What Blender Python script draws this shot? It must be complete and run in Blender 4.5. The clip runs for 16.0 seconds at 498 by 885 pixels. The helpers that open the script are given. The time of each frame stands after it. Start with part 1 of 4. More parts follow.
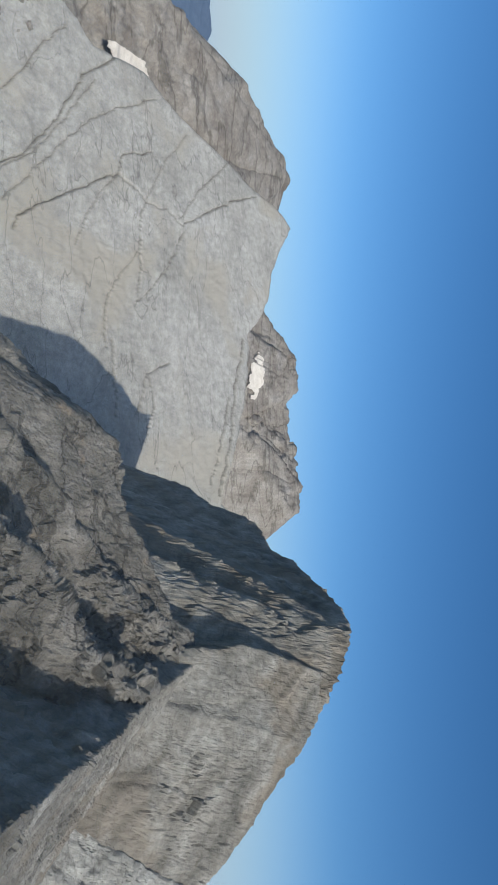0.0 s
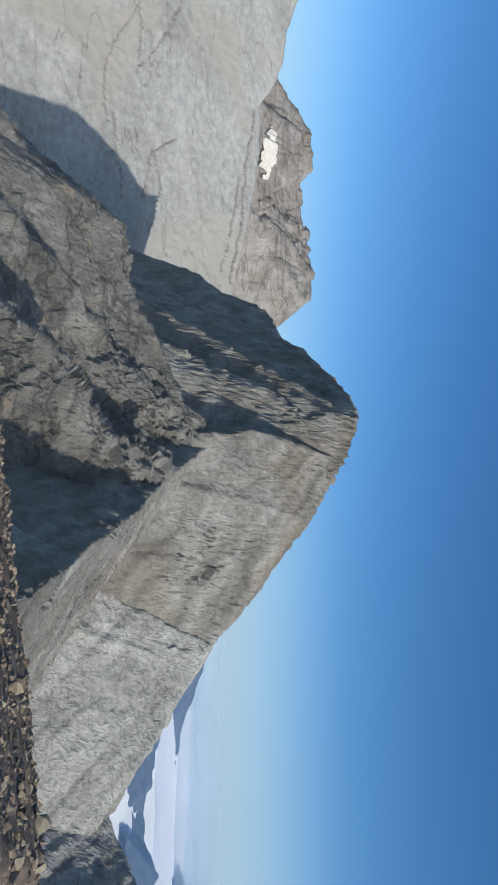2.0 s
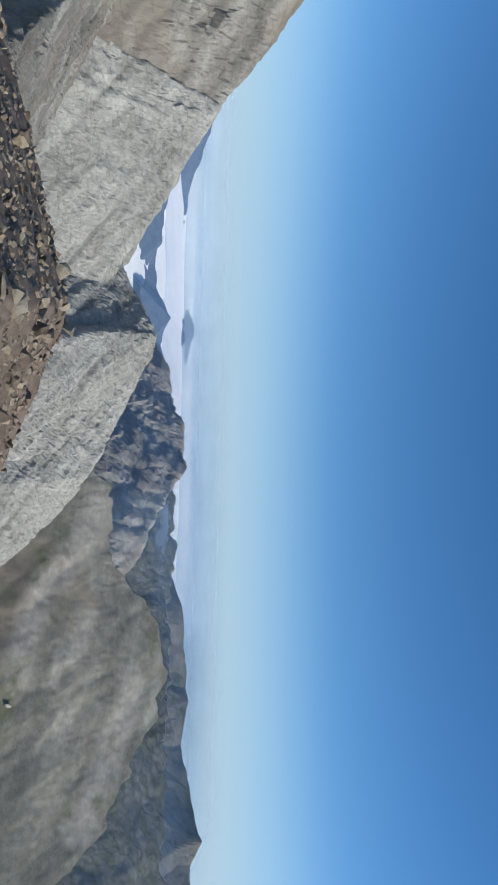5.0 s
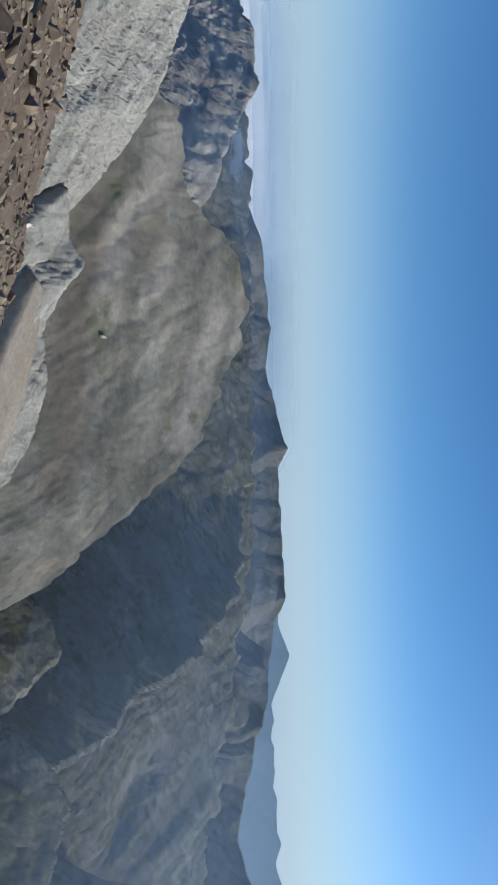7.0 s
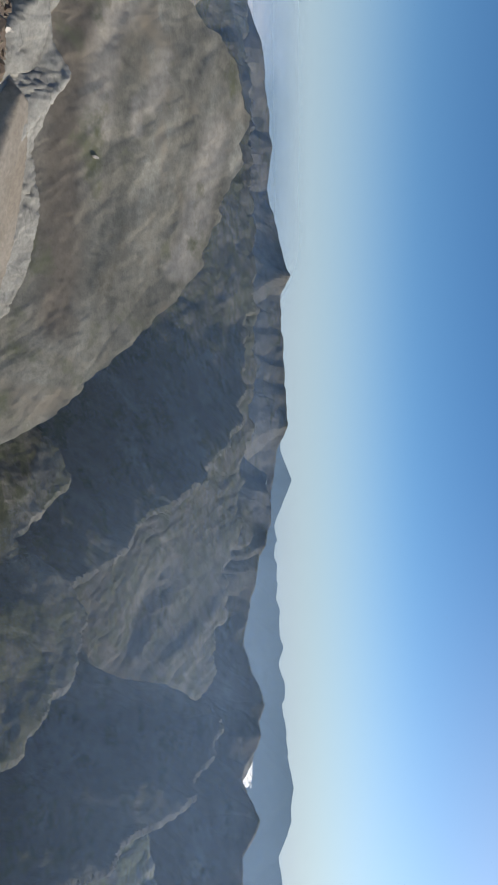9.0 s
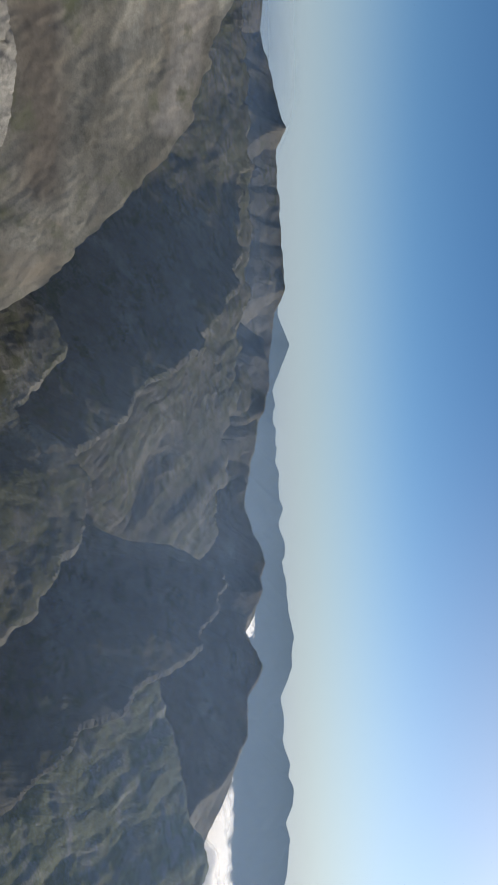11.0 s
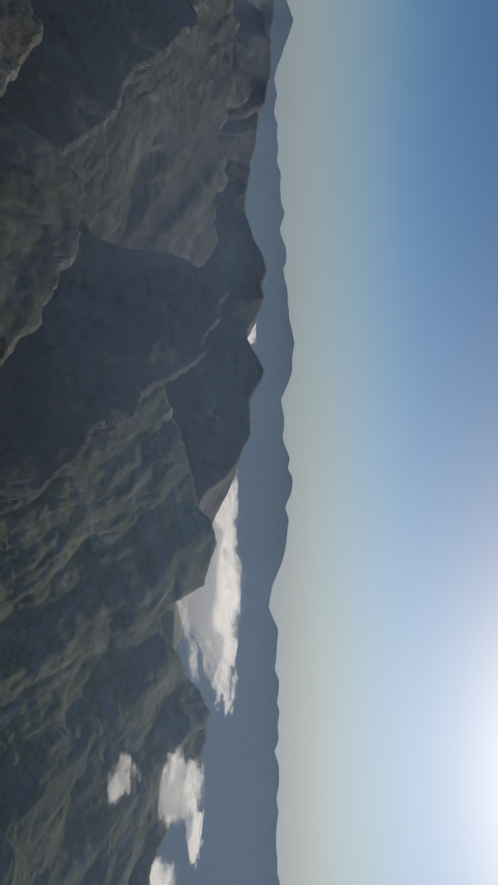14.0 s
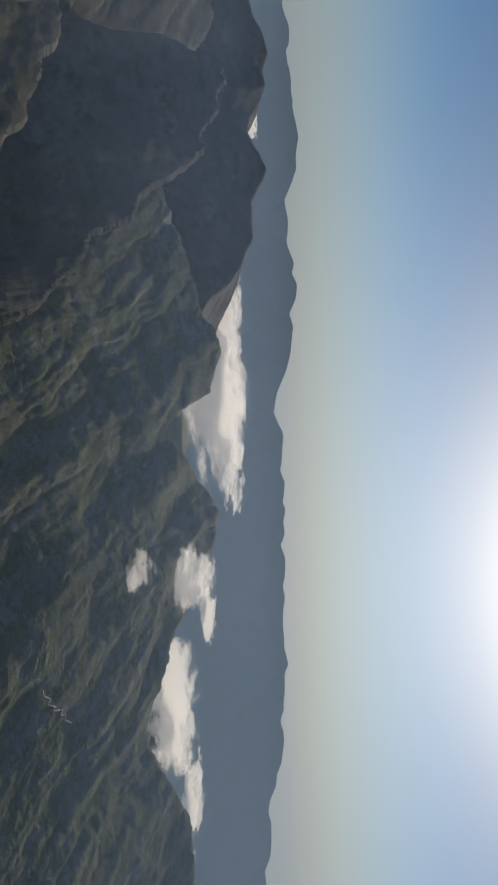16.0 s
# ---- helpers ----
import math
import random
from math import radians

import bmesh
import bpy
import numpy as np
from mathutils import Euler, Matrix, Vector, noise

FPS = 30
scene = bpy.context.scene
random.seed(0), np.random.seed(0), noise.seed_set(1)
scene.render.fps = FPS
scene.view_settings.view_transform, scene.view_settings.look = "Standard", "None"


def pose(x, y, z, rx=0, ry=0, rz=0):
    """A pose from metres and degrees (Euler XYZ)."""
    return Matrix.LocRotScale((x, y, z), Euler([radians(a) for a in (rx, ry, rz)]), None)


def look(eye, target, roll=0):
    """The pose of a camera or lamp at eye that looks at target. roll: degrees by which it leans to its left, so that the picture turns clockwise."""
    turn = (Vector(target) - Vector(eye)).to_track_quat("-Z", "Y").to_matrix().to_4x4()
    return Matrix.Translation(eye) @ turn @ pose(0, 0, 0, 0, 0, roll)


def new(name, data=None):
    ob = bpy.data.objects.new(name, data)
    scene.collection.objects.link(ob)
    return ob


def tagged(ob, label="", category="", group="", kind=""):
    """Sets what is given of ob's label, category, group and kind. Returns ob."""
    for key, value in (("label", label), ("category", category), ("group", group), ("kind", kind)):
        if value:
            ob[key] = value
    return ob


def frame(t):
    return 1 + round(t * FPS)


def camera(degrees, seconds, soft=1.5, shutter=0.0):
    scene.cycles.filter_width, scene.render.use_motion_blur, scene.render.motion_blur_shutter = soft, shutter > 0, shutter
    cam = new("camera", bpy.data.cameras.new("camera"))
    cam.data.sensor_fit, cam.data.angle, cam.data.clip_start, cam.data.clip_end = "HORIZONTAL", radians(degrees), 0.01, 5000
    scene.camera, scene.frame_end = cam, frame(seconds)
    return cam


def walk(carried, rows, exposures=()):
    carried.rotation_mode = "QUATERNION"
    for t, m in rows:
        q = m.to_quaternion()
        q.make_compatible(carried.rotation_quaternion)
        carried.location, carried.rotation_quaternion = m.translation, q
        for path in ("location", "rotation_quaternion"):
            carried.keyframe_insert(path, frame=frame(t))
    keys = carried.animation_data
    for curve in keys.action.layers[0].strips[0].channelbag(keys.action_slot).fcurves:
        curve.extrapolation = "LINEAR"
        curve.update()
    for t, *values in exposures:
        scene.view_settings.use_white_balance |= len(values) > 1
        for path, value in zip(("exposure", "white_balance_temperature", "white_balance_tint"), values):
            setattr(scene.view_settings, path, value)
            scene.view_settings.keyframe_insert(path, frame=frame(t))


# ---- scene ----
cam = camera(35.71, 16.0)


def aim(az, el, roll):
    """The pose at the summit: degrees clockwise from the north, degrees up, and roll."""
    a, e = radians(az), radians(el)
    return look(EYE, Vector(EYE) + Vector((math.sin(a) * math.cos(e), math.cos(a) * math.cos(e), math.sin(e))), roll)


EYE = (0.0, 0.0, 0.0)
PATH = [
    (0, aim(0.00, 3.32, 91.99)),
    (0.5, aim(0.81, 3.05, 91.76)),
    (1, aim(5.48, 2.98, 91.48)),
    (1.5, aim(12.27, 3.20, 91.57)),
    (2, aim(15.64, 2.99, 91.39)),
    (2.5, aim(22.71, 2.98, 90.96)),
    (3, aim(34.29, 3.13, 91.19)),
    (3.5, aim(40.65, 3.14, 92.30)),
    (3.7, aim(43.95, 3.08, 92.12)),
    (5.8, aim(63.92, 1.93, 91.16)),
    (6, aim(68.44, 0.93, 90.94)),
    (6.5, aim(76.49, -2.02, 90.45)),
    (7, aim(80.82, -2.10, 89.57)),
    (7.5, aim(87.29, -2.22, 89.19)),
    (8, aim(90.51, -2.34, 89.03)),
    (8.5, aim(93.39, -2.34, 89.46)),
    (9, aim(93.42, -2.37, 89.52)),
    (9.5, aim(98.21, -2.43, 89.37)),
    (9.7, aim(101.48, -2.46, 89.38)),
    (11.8, aim(104.95, -2.41, 88.60)),
    (12, aim(106.22, -2.51, 88.55)),
    (12.5, aim(110.55, -2.65, 88.63)),
    (13, aim(112.84, -2.61, 88.92)),
    (13.5, aim(120.64, -2.76, 89.18)),
    (14, aim(124.78, -2.79, 89.32)),
    (14.5, aim(127.76, -2.91, 89.14)),
    (15, aim(130.09, -3.00, 89.08)),
    (15.5, aim(134.97, -3.12, 89.08)),
    (16, aim(138.97, -3.32, 89.04)),
]
EXPOSURES = [(0, -0.1, 6350, 8), (2, 0.03, 6300, 8), (3.7, 0.18, 6350, 8), (6.5, 0.06, 6350, 8), (9, 0.0, 6900, 10), (12.5, -0.53, 7300, 12), (14.5, -0.93, 7500, 12), (16, -0.9, 7700, 12)]
walk(cam, PATH, EXPOSURES)

# ---- daylight ----
SUN_AZ, SUN_EL = 150.0, 29.0
sa, se = radians(SUN_AZ), radians(SUN_EL)
SUN_DIR = Vector((math.sin(sa) * math.cos(se), math.cos(sa) * math.cos(se), math.sin(se)))
world = bpy.data.worlds.new("sky")
scene.world = world
world.use_nodes = True
wt = world.node_tree
sky = wt.nodes.new("ShaderNodeTexSky")
sky.sky_type, sky.sun_disc = "NISHITA", False
sky.sun_elevation, sky.sun_rotation = radians(SUN_EL), radians(SUN_AZ)
sky.altitude, sky.air_density, sky.dust_density, sky.ozone_density = 2500, 1.0, 0.15, 3.0
deep = wt.nodes.new("ShaderNodeHueSaturation")
deep.inputs["Saturation"].default_value = 1.22
wt.links.new(sky.outputs[0], deep.inputs["Color"])
# pale haze that lies along the horizon all round
way = wt.nodes.new("ShaderNodeTexCoord")
split = wt.nodes.new("ShaderNodeSeparateXYZ")
wt.links.new(way.outputs["Generated"], split.inputs[0])
low = wt.nodes.new("ShaderNodeMapRange")
low.interpolation_type = "SMOOTHSTEP"
low.inputs["From Min"].default_value, low.inputs["From Max"].default_value = 0.18, -0.02
low.inputs["To Min"].default_value, low.inputs["To Max"].default_value = 0.0, 0.9
wt.links.new(split.outputs["Z"], low.inputs["Value"])
haze = wt.nodes.new("ShaderNodeMix")
haze.data_type = "RGBA"
haze.inputs[7].default_value = (3.2, 4.4, 5.8, 1)
wt.links.new(low.outputs[0], haze.inputs[0])
wt.links.new(deep.outputs[0], haze.inputs[6])
# the bright aureole round the sun
toward = wt.nodes.new("ShaderNodeVectorMath")
toward.operation = "DOT_PRODUCT"
toward.inputs[1].default_value = SUN_DIR
wt.links.new(way.outputs["Generated"], toward.inputs[0])
light = haze.outputs[2]
for power, amount in ((9.0, 7.0), (34.0, 16.0), (70.0, 24.0), (200.0, 40.0)):
    lobe = wt.nodes.new("ShaderNodeMath")
    lobe.operation, lobe.use_clamp = "POWER", True
    lobe.inputs[1].default_value = power
    wt.links.new(toward.outputs["Value"], lobe.inputs[0])
    add = wt.nodes.new("ShaderNodeMix")
    add.data_type, add.blend_type = "RGBA", "ADD"
    add.inputs[7].default_value = (amount, 0.97 * amount, 0.89 * amount, 1)
    wt.links.new(lobe.outputs[0], add.inputs[0])
    wt.links.new(light, add.inputs[6])
    light = add.outputs[2]
wt.links.new(light, wt.nodes["Background"].inputs[0])
wt.nodes["Background"].inputs[1].default_value = 0.115
sun = new("sun", bpy.data.lights.new("sun", "SUN"))
sun.data.energy, sun.data.angle, sun.data.color = 3.4, radians(0.53), (1.0, 0.93, 0.82)
sun.matrix_world = look(SUN_DIR * 100, (0, 0, 0))


# ---- materials ----
def material(name, rough=0.9):
    m = bpy.data.materials.new(name)
    m.use_nodes = True
    b = m.node_tree.nodes["Principled BSDF"]
    b.inputs["Roughness"].default_value = rough
    b.inputs["Specular IOR Level"].default_value = 0.25
    return m, m.node_tree, b


def nz(nt, vec, scale, detail=6, rough=0.6, distort=0.0, stretch=None, turn=(0, 0, 0)):
    if stretch:
        mp = nt.nodes.new("ShaderNodeMapping")
        mp.inputs["Scale"].default_value = stretch
        mp.inputs["Rotation"].default_value = [radians(a) for a in turn]
        nt.links.new(vec, mp.inputs[0])
        vec = mp.outputs[0]
    n = nt.nodes.new("ShaderNodeTexNoise")
    n.inputs["Scale"].default_value, n.inputs["Detail"].default_value = scale, detail
    n.inputs["Roughness"].default_value, n.inputs["Distortion"].default_value = rough, distort
    nt.links.new(vec, n.inputs["Vector"])
    return n.outputs["Fac"]


def ramp(nt, fac, stops):
    r = nt.nodes.new("ShaderNodeValToRGB")
    while len(r.color_ramp.elements) < len(stops):
        r.color_ramp.elements.new(0.5)
    for e, (p, c) in zip(r.color_ramp.elements, stops):
        e.position = p
        e.color = (*c, 1) if isinstance(c, tuple) else (c, c, c, 1)
    nt.links.new(fac, r.inputs[0])
    return r.outputs[0]


def mix(nt, fac, a, b, mode="MIX"):
    m = nt.nodes.new("ShaderNodeMix")
    m.data_type, m.blend_type = "RGBA", mode
    for value, socket in ((fac, m.inputs[0]), (a, m.inputs[6]), (b, m.inputs[7])):
        if isinstance(value, bpy.types.NodeSocket):
            nt.links.new(value, socket)
        else:
            socket.default_value = (*value, 1) if isinstance(value, tuple) else value
    return m.outputs[2]


def rock(name, stops, size, tint=None, crack=None, bump=1.0, depth=2.0, green=None, seam=False, grass=None, layer=None, patches=()):
    """Weathered rock: a colour ramp on broad noise, grain at a finer scale, cracks along the zero lines of stretched noise."""
    m, nt, b = material(name)
    pos = nt.nodes.new("ShaderNodeNewGeometry").outputs["Position"]
    broad = nz(nt, pos, 1.0 / size, 8, 0.62)
    fine = nz(nt, pos, 9.0 / size, 8, 0.7)
    col = ramp(nt, broad, stops)
    grit = nz(nt, pos, 48.0 / size, 6, 0.75)
    col = mix(nt, 0.85, col, ramp(nt, fine, [(0.25, 0.66), (0.5, 1.0), (0.8, 1.42)]), "MULTIPLY")
    col = mix(nt, 0.5, col, ramp(nt, grit, [(0.3, 0.62), (0.5, 1.0), (0.7, 1.35)]), "MULTIPLY")
    if tint:
        col = mix(nt, ramp(nt, nz(nt, pos, 0.6 / size, 5, 0.55, 0.4), [(tint[1], 0.0), (tint[1] + 0.1, 1.0)]), col, tint[0])
    height = mix(nt, 0.4, mix(nt, 0.5, broad, fine), grit)
    if crack:
        for stretch, turn, width, dark in crack:
            line = nz(nt, pos, 1.0, 5, 0.5, 0.3, stretch, turn)
            sharp = ramp(nt, line, [(0.5 - width, 1.0), (0.5 - width * 0.25, dark), (0.5 + width * 0.25, dark), (0.5 + width, 1.0)])
            col = mix(nt, 1.0, col, sharp, "MULTIPLY")
            height = mix(nt, 0.6, height, sharp, "MULTIPLY")
    if layer:
        bed = nt.nodes.new("ShaderNodeAttribute")
        bed.attribute_name = "layer"
        col = mix(nt, 0.8, col, ramp(nt, bed.outputs["Fac"], layer), "MULTIPLY")
    for key, colour in patches:
        ground = nt.nodes.new("ShaderNodeAttribute")
        ground.attribute_name = key
        col = mix(nt, ground.outputs["Fac"], col, mix(nt, 1.0, ramp(nt, fine, [(0.25, 0.75), (0.5, 1.0), (0.8, 1.3)]), colour, "MULTIPLY"))
    if seam:
        # darker colour along the cracks, by how deep they are cut
        crack_depth = nt.nodes.new("ShaderNodeAttribute")
        crack_depth.attribute_name = "seam"
        col = mix(nt, crack_depth.outputs["Fac"], col, (0.13, 0.12, 0.105))
    if green:
        col = mix(nt, ramp(nt, nz(nt, pos, 1.3 / size, 6, 0.65), [(green[1], 0.0), (green[1] + 0.12, 1.0)]), col, green[0])
    if grass:
        # turf holds on the gentler ground, in patches
        colour, flat = grass
        lie = nt.nodes.new("ShaderNodeSeparateXYZ")
        nt.links.new(nt.nodes.new("ShaderNodeNewGeometry").outputs["Normal"], lie.inputs[0])
        hold = nt.nodes.new("ShaderNodeMath")
        hold.operation = "MULTIPLY_ADD"
        hold.inputs[1].default_value, hold.inputs[2].default_value = 1.0, -0.5
        nt.links.new(lie.outputs["Z"], hold.inputs[0])
        both = nt.nodes.new("ShaderNodeMath")
        nt.links.new(hold.outputs[0], both.inputs[0])
        nt.links.new(nz(nt, pos, 2.2 / size, 7, 0.7, 0.6), both.inputs[1])
        col = mix(nt, ramp(nt, both.outputs[0], [(flat, 0.0), (flat + 0.14, 1.0)]), col, mix(nt, 1.0, ramp(nt, fine, [(0.3, 0.6), (0.7, 1.35)]), colour, "MULTIPLY"))
    nt.links.new(col, b.inputs["Base Color"])
    bp = nt.nodes.new("ShaderNodeBump")
    bp.inputs["Strength"].default_value, bp.inputs["Distance"].default_value = bump, depth
    nt.links.new(height, bp.inputs["Height"])
    nt.links.new(bp.outputs[0], b.inputs["Normal"])
    return m


PALE = rock("pale_granite", [(0.3, (0.29, 0.28, 0.255)), (0.5, (0.365, 0.355, 0.327)), (0.7, (0.43, 0.42, 0.39))], 110, seam=True, tint=((0.375, 0.35, 0.30), 0.52),
            crack=[((0.004, 0.012, 0.008), (0, 0, 30), 0.005, 0.62), ((0.03, 0.012, 0.014), (0, 20, -20), 0.006, 0.85)], depth=2.0)
STREAK = rock("streaked_granite", [(0.3, (0.26, 0.25, 0.222)), (0.5, (0.335, 0.325, 0.292)), (0.7, (0.40, 0.39, 0.355))], 30,
              crack=[((0.02, 0.02, 0.06), (25, 34, 40), 0.01, 0.75)], depth=1.5, layer=[(0.3, 0.5), (0.42, 0.92), (0.56, 1.0), (0.72, 1.15)])
BROWN = rock("brown_gneiss", [(0.3, (0.177, 0.163, 0.139)), (0.45, (0.234, 0.220, 0.192)), (0.6, (0.296, 0.282, 0.249)), (0.75, (0.376, 0.361, 0.325))], 36,
             tint=((0.234, 0.207, 0.169), 0.5), crack=[((0.02, 0.02, 0.05), (15, 30, 20), 0.014, 0.85)], depth=2.5, layer=[(0.3, 0.6), (0.45, 0.9), (0.55, 1.1), (0.7, 1.45)])
CRAG = rock("dark_gneiss", [(0.3, (0.125, 0.117, 0.103)), (0.5, (0.20, 0.187, 0.165)), (0.7, (0.34, 0.32, 0.288))], 22,
            tint=((0.33, 0.265, 0.195), 0.6), crack=[((0.02, 0.05, 0.03), (20, 0, 40), 0.03, 0.5)], depth=3.0)
BACK = rock("tan_rock", [(0.3, (0.19, 0.165, 0.145)), (0.5, (0.27, 0.245, 0.215)), (0.7, (0.35, 0.325, 0.295))], 60, depth=3.0,
            crack=[((0.006, 0.006, 0.03), (20, 25, 0), 0.03, 0.65)])
OLIVE = rock("lichen_slope", [(0.3, (0.185, 0.172, 0.135)), (0.45, (0.24, 0.225, 0.18)), (0.6, (0.30, 0.282, 0.23)), (0.75, (0.38, 0.36, 0.305))], 90,
             tint=((0.285, 0.245, 0.185), 0.54), green=((0.175, 0.178, 0.11), 0.57), depth=2.0, layer=[(0.3, 0.62), (0.45, 0.9), (0.55, 1.06), (0.7, 1.4)],
             patches=[("soil", (0.20, 0.172, 0.135)), ("scree", (0.42, 0.38, 0.315))])
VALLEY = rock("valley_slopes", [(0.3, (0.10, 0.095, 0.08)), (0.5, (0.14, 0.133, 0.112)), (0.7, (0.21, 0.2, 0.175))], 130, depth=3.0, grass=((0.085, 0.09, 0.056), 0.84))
GREEN = rock("grassy_range", [(0.3, (0.20, 0.205, 0.17)), (0.5, (0.28, 0.28, 0.238)), (0.7, (0.36, 0.355, 0.31))], 110, depth=3.0, grass=((0.18, 0.20, 0.118), 0.78))
SCREE = rock("rusty_scree", [(0.3, (0.11, 0.082, 0.06)), (0.5, (0.17, 0.128, 0.095)), (0.7, (0.23, 0.18, 0.138))], 2.0, depth=0.1)
FAN = rock("fine_scree", [(0.3, (0.23, 0.195, 0.155)), (0.5, (0.27, 0.235, 0.19)), (0.7, (0.31, 0.275, 0.23))], 40, depth=0.6)


def haze_glow_rock(name, colour, airlight):
    """Far ranges seen through kilometres of bright air: that haze is put in as emission of the rock."""
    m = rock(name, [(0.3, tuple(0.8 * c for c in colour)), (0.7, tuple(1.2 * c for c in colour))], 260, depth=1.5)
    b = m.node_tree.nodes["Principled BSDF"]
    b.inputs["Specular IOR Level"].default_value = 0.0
    b.inputs["Emission Color"].default_value, b.inputs["Emission Strength"].default_value = (*airlight, 1), 1.0
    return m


# blue of the air, emitted by the rock itself
BLUE = haze_glow_rock("haze_glow_range", (0.014, 0.017, 0.02), (0.105, 0.168, 0.25))
DEEP_BLUE = haze_glow_rock("haze_glow_hills", (0.06, 0.07, 0.085), (0.06, 0.105, 0.19))


def vapour(name, attribute="", through_part=0.5, colour=(0.9, 0.92, 0.93)):
    """Cloud: light scatters back from it and through it; thin where its density is low."""
    m, nt, b = material(name, 1.0)
    out = nt.nodes["Material Output"]
    nt.nodes.remove(b)
    front, through_it = nt.nodes.new("ShaderNodeBsdfDiffuse"), nt.nodes.new("ShaderNodeBsdfTranslucent")
    both = nt.nodes.new("ShaderNodeMixShader")
    for sh in (front, through_it):
        sh.inputs["Color"].default_value = (*colour, 1)
    both.inputs[0].default_value = through_part
    nt.links.new(front.outputs[0], both.inputs[1])
    nt.links.new(through_it.outputs[0], both.inputs[2])
    if attribute:
        density, clear, thin = nt.nodes.new("ShaderNodeAttribute"), nt.nodes.new("ShaderNodeBsdfTransparent"), nt.nodes.new("ShaderNodeMixShader")
        density.attribute_name = attribute
        nt.links.new(density.outputs["Fac"], thin.inputs[0])
        nt.links.new(clear.outputs[0], thin.inputs[1])
        nt.links.new(both.outputs[0], thin.inputs[2])
        both = thin
    nt.links.new(both.outputs[0], out.inputs["Surface"])
    return m


CLOUD, PUFF = vapour("cloud_white", through_part=0.1), vapour("cloud_vapour", "cover", 0.85, (0.97, 0.97, 0.97))
SNOW, _nt, _b = material("old_snow", 0.7)
_nt.links.new(ramp(_nt, nz(_nt, _nt.nodes.new("ShaderNodeNewGeometry").outputs["Position"], 0.08), [(0.3, (0.62, 0.56, 0.48)), (0.7, (0.78, 0.72, 0.64))]), _b.inputs["Base Color"])


# ---- terrain tools ----
HASH = np.random.RandomState(7).permutation(256).astype(np.int32)
HASH = np.concatenate([HASH, HASH, HASH])
GRAD = np.random.RandomState(8).normal(size=(256, 3))
GRAD /= np.linalg.norm(GRAD, axis=1, keepdims=True)
GX, GY, GZ = (np.ascontiguousarray(GRAD[:, k], dtype=np.float32) for k in range(3))


def perlin(p):
    """Gradient noise of an (n, 3) array, about -1 to 1."""
    i = np.floor(p)
    f = (p - i).astype(np.float32)
    i = i.astype(np.int32) & 255
    u = f * f * f * (f * (f * 6 - 15) + 10)
    fx, fy, fz = (np.ascontiguousarray(f[:, k]) for k in range(3))
    ux, uy, uz = (np.ascontiguousarray(u[:, k]) for k in range(3))
    ix, iy, iz = (np.ascontiguousarray(i[:, k]) for k in range(3))
    planes = []
    for dx in (0, 1):
        hx, gx = HASH[ix + dx] + iy, fx - dx
        lines = []
        for dy in (0, 1):
            hy, gy = HASH[hx + dy] + iz, fy - dy
            ends = []
            for dz in (0, 1):
                h = HASH[hy + dz]
                ends.append(GX[h] * gx + GY[h] * gy + GZ[h] * (fz - dz))
            lines.append(ends[0] + uz * (ends[1] - ends[0]))
        planes.append(lines[0] + uy * (lines[1] - lines[0]))
    return 1.5 * (planes[0] + ux * (planes[1] - planes[0]))


def fbm(p, octaves=5, gain=0.5, ridged=False):
    out, amp, total = 0.0, 1.0, 0.0
    for k in range(octaves):
        n = perlin(p * 2.03 ** k + 17.3 * k)
        out = out + amp * ((1 - 2 * np.abs(n)) if ridged else n)
        total += amp
        amp *= gain
    return out / total


def blocks(p):
    """Angular relief of an (n, 3) array: each cell of a jittered grid is shifted as one block, -1 to 1."""
    i = np.floor(p).astype(np.int64)
    f = p - i
    best, value = np.full(len(p), 9.0), np.zeros(len(p))
    for dx in (-1, 0, 1):
        for dy in (-1, 0, 1):
            for dz in (-1, 0, 1):
                h = HASH[HASH[HASH[(i[:, 0] + dx) & 255] + ((i[:, 1] + dy) & 255)] + ((i[:, 2] + dz) & 255)]
                g = 0.5 + 0.42 * GRAD[h]
                d = (g[:, 0] + dx - f[:, 0]) ** 2 + (g[:, 1] + dy - f[:, 1]) ** 2 + (g[:, 2] + dz - f[:, 2]) ** 2
                # the block's own face leans a little
                lean = GRAD[(h + 91) & 255]
                v = GRAD[(h + 37) & 255, 0] + 0.7 * (lean[:, 0] * (f[:, 0] - dx) + lean[:, 1] * (f[:, 1] - dy) + lean[:, 2] * (f[:, 2] - dz))
                nearer = d < best
                best, value = np.where(nearer, d, best), np.where(nearer, v, value)
    return value


def at(az, el, d):
    """A place by degrees clockwise from the north, degrees up, and metres away over the ground."""
    a = radians(az)
    return Vector((math.sin(a) * d, math.cos(a) * d, math.tan(radians(el)) * d))


def surface(name, p, quads, mat, marks={}, smooth=True):
    """A mesh object of the quads given, with its marks as attributes of the vertices."""
    used, inv = np.unique(quads, return_inverse=True)
    inv = inv.reshape(-1, 4)
    me = bpy.data.meshes.new(name)
    me.vertices.add(len(used))
    me.vertices.foreach_set("co", p[used].ravel())
    me.loops.add(inv.size)
    me.loops.foreach_set("vertex_index", inv.ravel())
    me.polygons.add(len(inv))
    me.polygons.foreach_set("loop_start", np.arange(0, inv.size, 4))
    me.polygons.foreach_set("loop_total", np.full(len(inv), 4))
    me.polygons.foreach_set("use_smooth", np.full(len(inv), True) & smooth)
    me.update()
    me.validate()
    for key, value in marks.items():
        me.attributes.new(key, "FLOAT", "POINT").data.foreach_set("value", value[used].astype(np.float32))
    me.materials.append(mat)
    return new(name, me)


